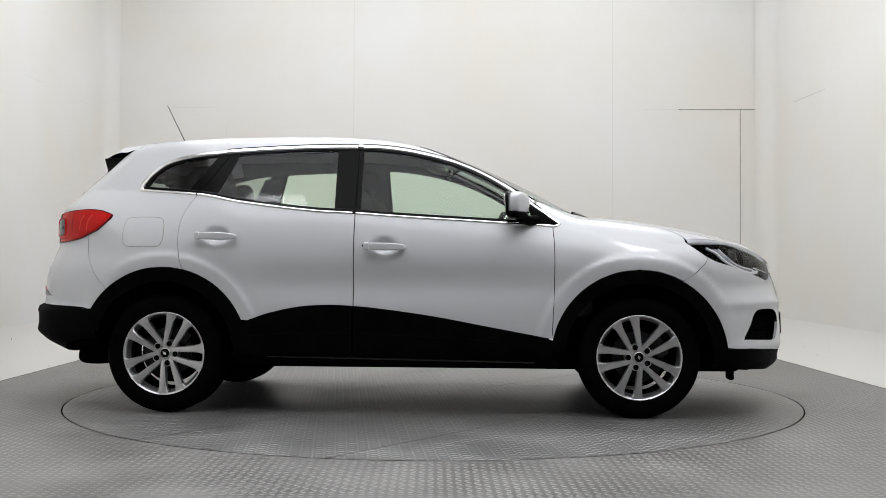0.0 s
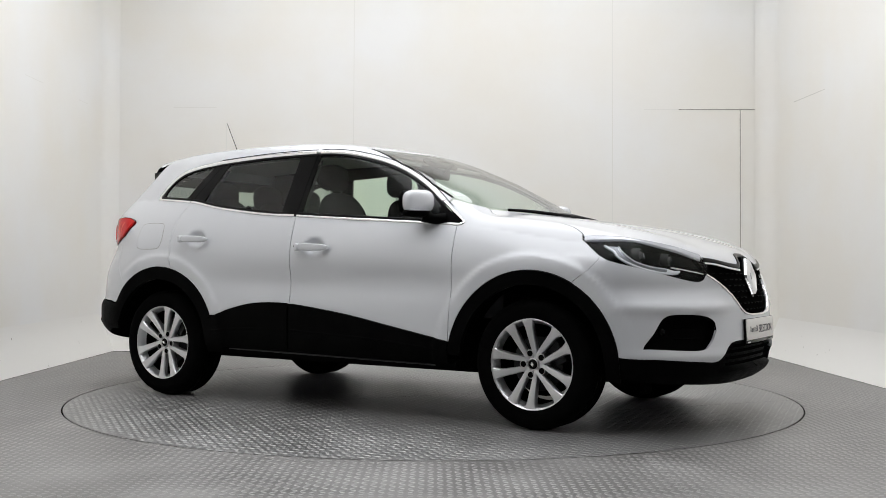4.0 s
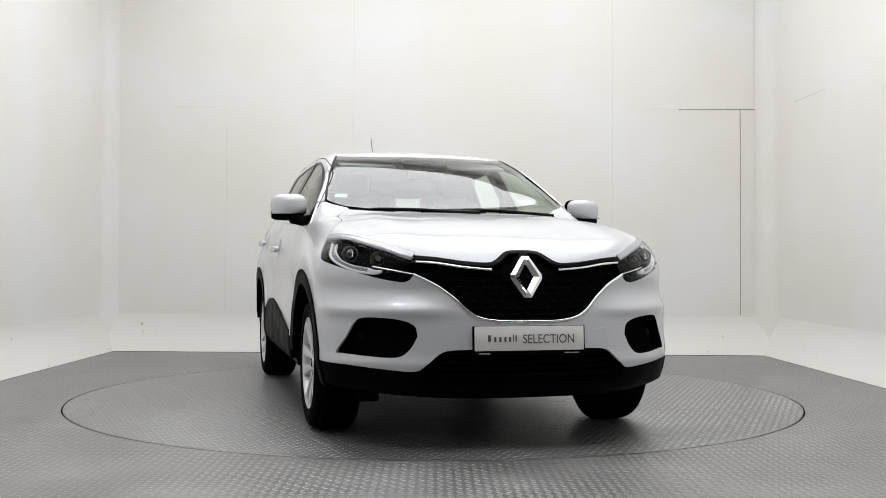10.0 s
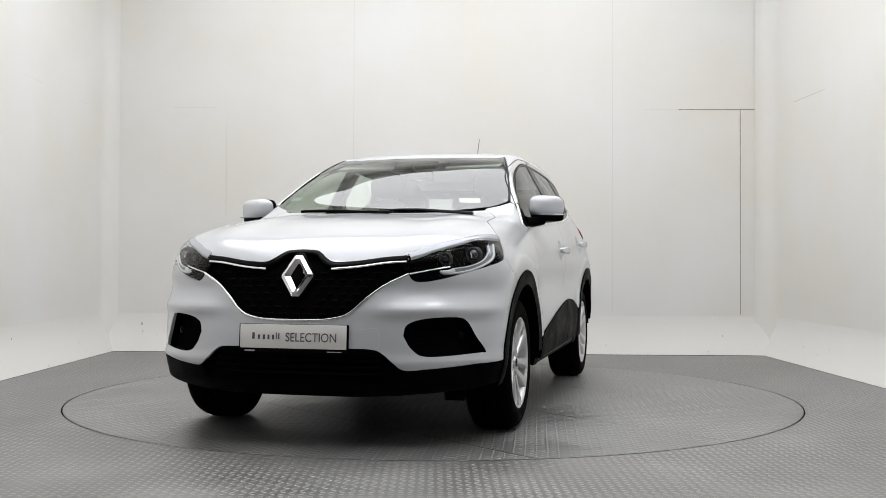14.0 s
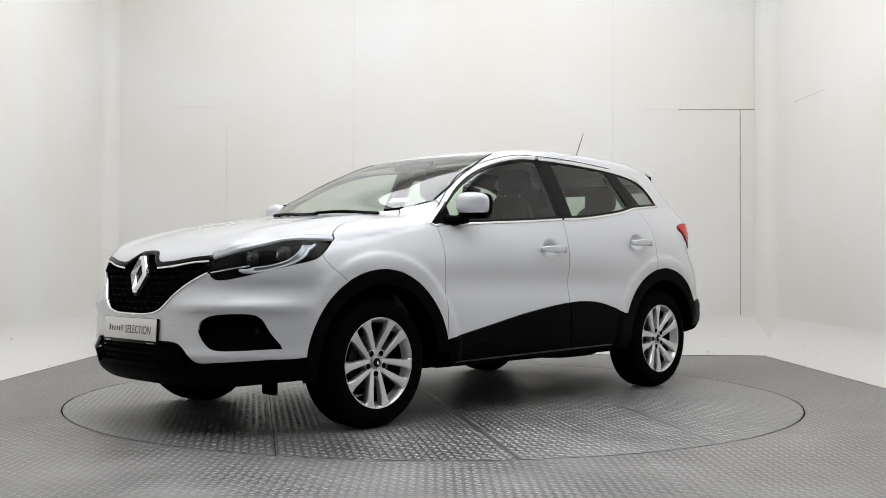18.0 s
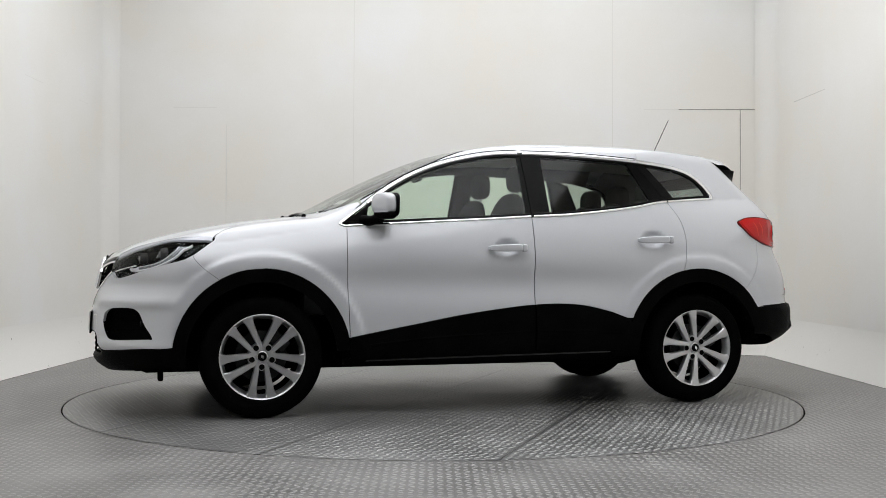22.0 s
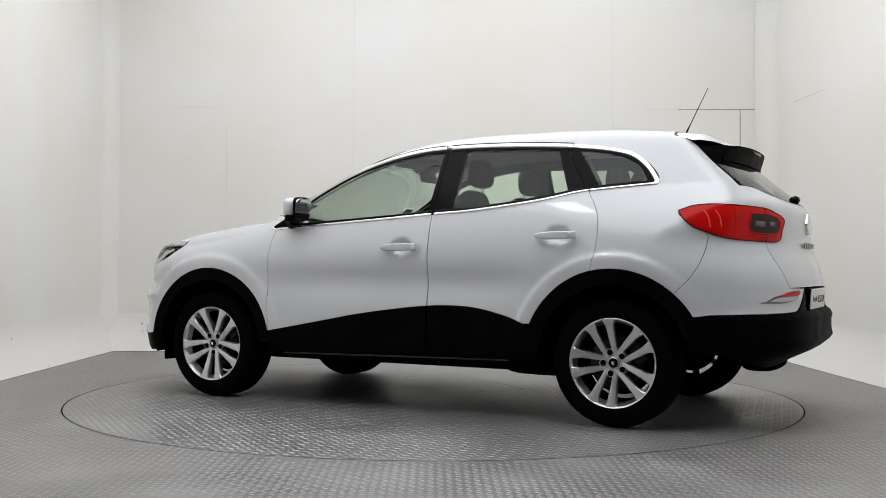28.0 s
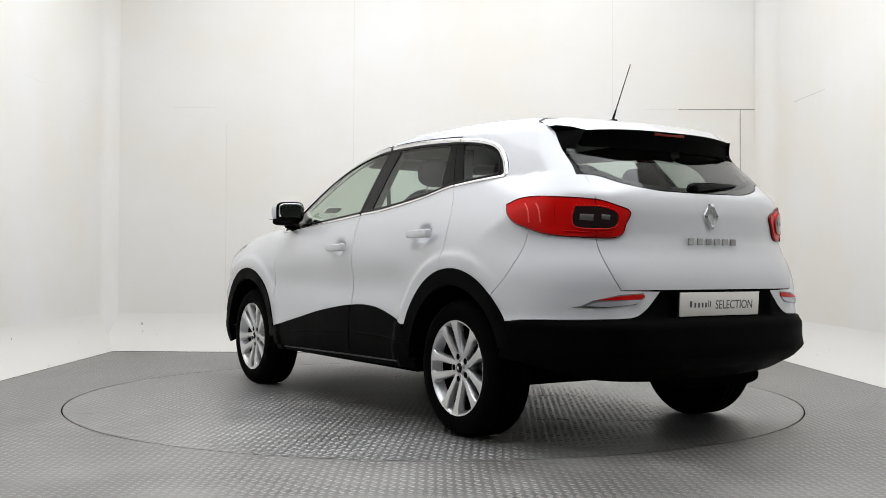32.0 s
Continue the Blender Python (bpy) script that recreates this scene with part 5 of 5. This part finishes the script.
def wheel_mesh_set():
    """A wheel about the y axis, its face towards +y."""
    w = new("wheel")
    tyre = [(0.222, -0.005), (0.232, 0.004), (0.250, 0.008), (0.275, 0.012), (0.300, 0.008), (0.318, -0.004), (0.329, -0.022), (0.3335, -0.040)]
    for g in (-0.062, -0.100, -0.138, -0.176):
        tyre += [(0.335, g + 0.014), (0.335, g + 0.005), (0.327, g + 0.004), (0.327, g - 0.004), (0.335, g - 0.005)]
    tyre += [(0.334, -0.19), (0.325, -0.205), (0.30, -0.22), (0.26, -0.222), (0.222, -0.21)]
    part("tyre", lathe(tyre, 72), RUBBER, w, "black road tyre")
    # the deep part of the alloy barrel, its shade put into the colour
    part("rim_barrel", lathe([(0.205, -0.05), (0.203, -0.09), (0.200, -0.20)], 64), DARK, w, "inner rim, coloured near black for its shade")
    part("rim_lip", lathe([(0.226, -0.012), (0.2345, -0.003), (0.2345, 0.003), (0.231, 0.005), (0.227, 0.003), (0.222, -0.003), (0.217, -0.020), (0.205, -0.05)], 72), ALLOY, w, "silver rim lip")
    for k in range(5):
        for s in (-1, 1):
            # stations along the spoke: radius, half width, face height
            bm = bmesh.new()
            rows = []
            for r, hw, f in ((0.026, 0.011, -0.027), (0.050, 0.0130, -0.023), (0.085, 0.0155, -0.017), (0.130, 0.0185, -0.010), (0.165, 0.0205, -0.004), (0.190, 0.0235, -0.001), (0.207, 0.0290, 0.001), (0.224, 0.0400, 0.002)):
                a = s * (0.020 + max(0, r - 0.026) * 0.175)
                bend = -0.25 * max(0, r - 0.185) / 0.037
                sec = [(-hw, f - 0.034), (-hw, f - 0.006), (-hw * 0.80, f), (-hw * 0.12, f + 0.0012), (hw * 0.12, f + 0.0012), (hw * 0.80, f), (hw, f - 0.006), (hw, f - 0.034)]
                rows.append([bm.verts.new((a + u, v, r + bend * s * u)) for u, v in sec])
            for p, q in zip(rows, rows[1:]):
                for i in range(7):
                    bm.faces.new((p[i], p[i + 1], q[i + 1], q[i]))
            bm.transform(pose(0, 0, 0, 0, 72 * k, 0))
            part("spoke", bm, ALLOY, w, "silver alloy spoke")
    part("hub", lathe([(0.0, -0.024), (0.024, -0.022), (0.026, -0.014), (0.029, -0.016), (0.032, -0.028), (0.072, -0.036), (0.078, -0.05), (0.078, -0.07)], 40), ALLOY, w, "silver hub")
    part("hub_cap", lathe([(0.0, -0.010), (0.019, -0.011), (0.0235, -0.016), (0.025, -0.022)], 32), GLOSS, w, "black hub cap with a small badge")
    b = prism([(0, 0.013), (0.009, 0), (0, -0.013), (-0.009, 0)], 0.002)
    b.transform(Matrix.Translation((0, -0.009, 0)) @ Matrix(((1, 0, 0, 0), (0, 0, 1, 0), (0, 1, 0, 0), (0, 0, 0, 1))))
    part("hub_badge", b, CHROME, w)
    for k in range(5):
        a = radians(72 * k + 90)
        place = Matrix.Translation((0.057 * math.cos(a), 0, 0.057 * math.sin(a)))
        b = lathe([(0.0, -0.024), (0.010, -0.024), (0.0155, -0.0215)], 16)
        b.transform(place)
        part("wheel_bolt", b, DARK, w, "dark bolt hole")
        b = lathe([(0.0155, -0.024), (0.0165, -0.0195), (0.0195, -0.0205), (0.021, -0.036)], 20)
        b.transform(place)
        part("bolt_boss", b, ALLOY, w)
    part("brake_disc", lathe([(0.05, -0.075), (0.14, -0.075), (0.142, -0.08), (0.142, -0.095), (0.05, -0.095)], 48), STEELDARK, w, "steel brake disc")
    # added near-black disc, so the open back of the wheel looks shaded
    part("wheel_shade_disc", lathe([(0.0, -0.155), (0.17, -0.155), (0.175, -0.150), (0.175, -0.165), (0.0, -0.165)], 40), DARK, w, "added dark disc that keeps the wheel's inside in shade")
    part("brake_caliper", box(0.07, 0.06, 0.13, pose(-0.125, -0.085, 0.02, 0, 10, 0), 0.012), STEELDARK, w, "dull steel caliper")
    return w


w0 = wheel_mesh_set()
FACE = 0.868
spots = ((WHEEL_F, 1), (WHEEL_F, -1), (WHEEL_R, 1), (WHEEL_R, -1))
wheels = [w0] + [copy_thing(w0, Matrix()) for _ in range(3)]
for w, (wx, s), a in zip(wheels, spots, (35, 20, 20, 48)):
    w.parent = car
    w.matrix_basis = pose(wx, s * FACE, WHEEL_Z, 0, 0, 0 if s > 0 else 180) @ pose(0, 0, 0, 0, a, 0)
    w["label"] = "alloy wheel with five pairs of spokes"

# wells, floor pan and dark inner sheets, near black so their colour carries the shade
for wx in (WHEEL_F, WHEEL_R):
    for s in (1, -1):
        bm = bmesh.new()
        rows = []
        for y in (0.40, 0.55, 0.70, 0.872):
            rows.append([bm.verts.new((wx + 0.425 * math.cos(radians(8 + 166 * k / 30)), s * y, WHEEL_Z + 0.425 * math.sin(radians(8 + 166 * k / 30)))) for k in range(31)])
        for a, b in zip(rows, rows[1:]):
            for k in range(30):
                bm.faces.new((a[k], a[k + 1], b[k + 1], b[k]))
        bm.faces.new(rows[0])
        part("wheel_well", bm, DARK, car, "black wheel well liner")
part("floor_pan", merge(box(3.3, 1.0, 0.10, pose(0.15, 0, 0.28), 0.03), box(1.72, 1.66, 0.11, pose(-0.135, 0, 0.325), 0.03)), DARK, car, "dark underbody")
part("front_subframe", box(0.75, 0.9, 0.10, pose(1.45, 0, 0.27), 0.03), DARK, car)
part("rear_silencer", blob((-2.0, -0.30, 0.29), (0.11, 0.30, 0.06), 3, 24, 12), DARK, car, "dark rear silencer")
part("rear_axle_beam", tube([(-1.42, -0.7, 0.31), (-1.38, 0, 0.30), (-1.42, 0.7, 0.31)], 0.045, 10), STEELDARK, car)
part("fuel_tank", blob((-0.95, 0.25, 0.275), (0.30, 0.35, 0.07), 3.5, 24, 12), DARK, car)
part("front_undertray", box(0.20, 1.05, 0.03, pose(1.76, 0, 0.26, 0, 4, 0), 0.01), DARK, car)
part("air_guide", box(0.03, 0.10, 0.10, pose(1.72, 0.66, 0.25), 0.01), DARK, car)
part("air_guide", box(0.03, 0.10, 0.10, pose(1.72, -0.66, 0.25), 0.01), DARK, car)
# backing sheets added behind the body, near black so the panel gaps look shaded
for s in (False, True):
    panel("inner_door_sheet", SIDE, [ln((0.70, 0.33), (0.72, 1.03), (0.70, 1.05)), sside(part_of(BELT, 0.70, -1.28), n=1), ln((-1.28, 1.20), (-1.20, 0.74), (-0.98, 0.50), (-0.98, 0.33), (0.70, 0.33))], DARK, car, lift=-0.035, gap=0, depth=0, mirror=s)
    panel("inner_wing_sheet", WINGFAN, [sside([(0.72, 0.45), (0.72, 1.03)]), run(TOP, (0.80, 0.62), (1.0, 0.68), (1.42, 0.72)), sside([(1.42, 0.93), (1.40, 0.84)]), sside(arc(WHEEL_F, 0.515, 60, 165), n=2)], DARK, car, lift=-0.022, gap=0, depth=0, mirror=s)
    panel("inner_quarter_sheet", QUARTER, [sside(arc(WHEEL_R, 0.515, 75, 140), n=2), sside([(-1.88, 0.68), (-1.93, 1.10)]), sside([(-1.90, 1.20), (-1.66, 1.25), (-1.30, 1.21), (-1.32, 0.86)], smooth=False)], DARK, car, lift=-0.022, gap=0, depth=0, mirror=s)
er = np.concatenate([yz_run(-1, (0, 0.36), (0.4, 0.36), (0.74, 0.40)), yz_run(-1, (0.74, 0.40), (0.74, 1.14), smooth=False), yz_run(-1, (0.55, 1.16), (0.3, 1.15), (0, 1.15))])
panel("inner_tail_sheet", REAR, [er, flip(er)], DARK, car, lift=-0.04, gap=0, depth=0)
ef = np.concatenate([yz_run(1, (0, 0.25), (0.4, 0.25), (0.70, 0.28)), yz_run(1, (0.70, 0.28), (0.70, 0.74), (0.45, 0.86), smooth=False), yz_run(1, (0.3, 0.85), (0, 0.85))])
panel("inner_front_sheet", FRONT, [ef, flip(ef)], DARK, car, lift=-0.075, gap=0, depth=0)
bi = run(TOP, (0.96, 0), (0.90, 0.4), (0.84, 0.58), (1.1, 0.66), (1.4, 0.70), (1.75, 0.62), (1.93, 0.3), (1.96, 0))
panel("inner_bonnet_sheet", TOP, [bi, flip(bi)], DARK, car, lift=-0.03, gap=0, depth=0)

# ---- cabin ----
hl = np.concatenate([run(TOP, (0.03, 0), (0.0, 0.3), (-0.08, 0.50)), run(TOP, (-0.6, 0.54), (-1.2, 0.53), (-1.85, 0.45)), run(TOP, (-1.90, 0.3), (-1.90, 0))])
panel("headliner", TOP, [hl, flip(hl)], HEADLINER, car, "pale cloth roof lining", lift=-0.045, gap=0, depth=0)
for s in (False, True):
    panel("pillar_trim", RAILFAN, [sside([(0.60, 1.175), (0.44, 1.285), (0.25, 1.38), (0.05, 1.445), (-0.20, 1.492), (-0.45, 1.502), (-1.16, 1.475), (-1.40, 1.44)]), run(TOP, (-1.40, 0.55), (-0.6, 0.575), (-0.10, 0.53), (0.15, 0.588), (0.4, 0.653), (0.60, 0.695))], TRIM, car, "grey inner pillar trim", lift=-0.03, gap=0, depth=0, mirror=s)
    panel("pillar_trim", SIDE, [ln((-0.355, 1.10), (-0.49, 1.10), (-0.49, 1.50), (-0.37, 1.50), (-0.355, 1.10))], TRIM, car, "grey inner pillar trim", lift=-0.05, gap=0, depth=0, mirror=s)
    panel("pillar_trim", SIDE, [ln((-1.22, 1.20), (-1.40, 1.22), (-1.24, 1.46), (-1.10, 1.47), (-1.22, 1.20))], TRIM, car, "grey inner pillar trim", lift=-0.05, gap=0, depth=0, mirror=s)
    panel("pillar_trim", QUARTER, [sside([(-1.64, 1.23), (-1.66, 1.27), (-1.58, 1.38), (-1.46, 1.45)]), run(TOP, (-1.5, 0.53), (-1.85, 0.49)), yz_run(-1, (0.555, 1.38), (0.545, 1.25), (0.55, 1.17))], TRIM, car, "grey inner pillar trim", lift=-0.03, gap=0, depth=0, mirror=s)
bm = prism([(0.95, 0.55), (0.95, 1.07), (0.80, 1.085), (0.62, 1.065), (0.50, 1.02), (0.44, 0.92), (0.50, 0.55)], 1.44, None, 0.02)
bm.transform(Matrix(((1, 0, 0, 0), (0, 0, 1, -0.72), (0, 1, 0, 0), (0, 0, 0, 1))))
part("dashboard", bm, TRIM, car, "dark grey dashboard")
part("binnacle", blob((0.52, -0.36, 1.07), (0.10, 0.17, 0.055), 3, 20, 10), TRIM, car)
a = pose(0.36, -0.36, 0.98, 0, -62, 0)
part("steering_wheel", tube([tuple(a @ Vector((0.185 * math.cos(2 * math.pi * k / 32), 0.185 * math.sin(2 * math.pi * k / 32), 0))) for k in range(32)], 0.016, 10, True), CLOTH, car, "black steering wheel")
part("steering_boss", blob((0.37, -0.36, 0.975), (0.03, 0.09, 0.07), 3, 16, 10), CLOTH, car)
part("cabin_mirror", box(0.02, 0.22, 0.06, pose(0.10, 0, 1.41, 0, 12, 0), 0.015), GLOSS, car, "black rear-view mirror")
part("mirror_stem", tube([(0.12, 0, 1.42), (0.20, 0, 1.465)], 0.012, 8), GLOSS, car)
part("sensor_cover", box(0.10, 0.28, 0.03, pose(0.10, 0, 1.475, 0, 25, 0), 0.012), GLOSS, car)
for y in (-0.36, 0.36):
    part("sun_visor", box(0.17, 0.36, 0.02, pose(0.0, y, 1.475, 0, 14, 0), 0.008), HEADLINER, car, "pale sun visor")
    part("door_speaker_sail", box(0.01, 0.01, 0.05, pose(0.62, y * 2.0, 1.08), 0.003), TRIM, car)


def seat(x, y, rear=False):
    s = new("seat")
    s.parent = car
    s["label"] = "charcoal cloth rear seat" if rear else "charcoal cloth front seat"
    s.matrix_basis = pose(x, y, 0)
    w = 0.21 if rear else 0.245
    part("cushion", blob((0.12, 0, 0.66), (0.26, w, 0.09), 3.5, 24, 12), CLOTH, s)
    part("backrest", blob((0, 0, 0), (0.065, w - 0.005, 0.33), 3.2, 24, 16, lambda a, b, c: (a, b * (1 - 0.16 * max(0, c) ** 2), c)), CLOTH, s).matrix_basis = pose(-0.20, 0, 0.97 if not rear else 0.95, 0, -16, 0)
    hz = 1.385 if not rear else 1.30
    part("headrest", blob((-0.325, 0, hz), (0.050, 0.125, 0.085), 3.0, 24, 14), CLOTH, s)
    for d in (-0.06, 0.06):
        part("headrest_post", tube([(-0.30, d, hz - 0.16), (-0.32, d, hz - 0.02)], 0.006, 8), STEEL, s)
    return s


seat(-0.14, 0.37), seat(-0.14, -0.37)
for y in (0.44, 0, -0.44):
    seat(-1.02, y, True)
part("parcel_shelf", box(0.55, 1.05, 0.02, pose(-1.75, 0, 1.10), 0.005), TRIM, car)
panel("tax_sticker", TOP, [run(TOP, (0.685, 0.42), (0.655, 0.54), (0.705, 0.555), (0.735, 0.44), (0.685, 0.42), smooth=False)], PLATE, car, "pale paper windscreen sticker", lift=-0.006, gap=0, depth=0)
panel("paper_sticker", TOP, [run(TOP, (0.600, 0.575), (0.575, 0.645), (0.615, 0.655), (0.642, 0.585), (0.600, 0.575), smooth=False)], PAPER, car, "small pale green paper windscreen sticker", lift=-0.006, gap=0, depth=0, mirror=True)
for side in (1, -1):
    part("belt", tube([(-0.46, side * 0.70, 1.36), (-0.44, side * 0.68, 1.1), (-0.40, side * 0.64, 0.8)], 0.012, 6), CLOTH, car, "black seat belt")

# ---- what turns ----
TURN = (-1.54341400e-05, 1.14249156e-03, -3.28412464e-02, -6.92881579, -4.16526111)


def heading(t):
    """The turntable's angle in degrees at t seconds."""
    a = 0.0
    for c in TURN:
        a = a * t + c
    return a


def motions():
    times = [i * 1.0 for i in range(33)]
    walk(table, [(t, pose(0, 0, 0, 0, 0, heading(t))) for t in times])
    walk(car, [(t, pose(0, 0, 0, 0, 0, heading(t)) @ pose(0, -0.0955, 0)) for t in times])


motions()
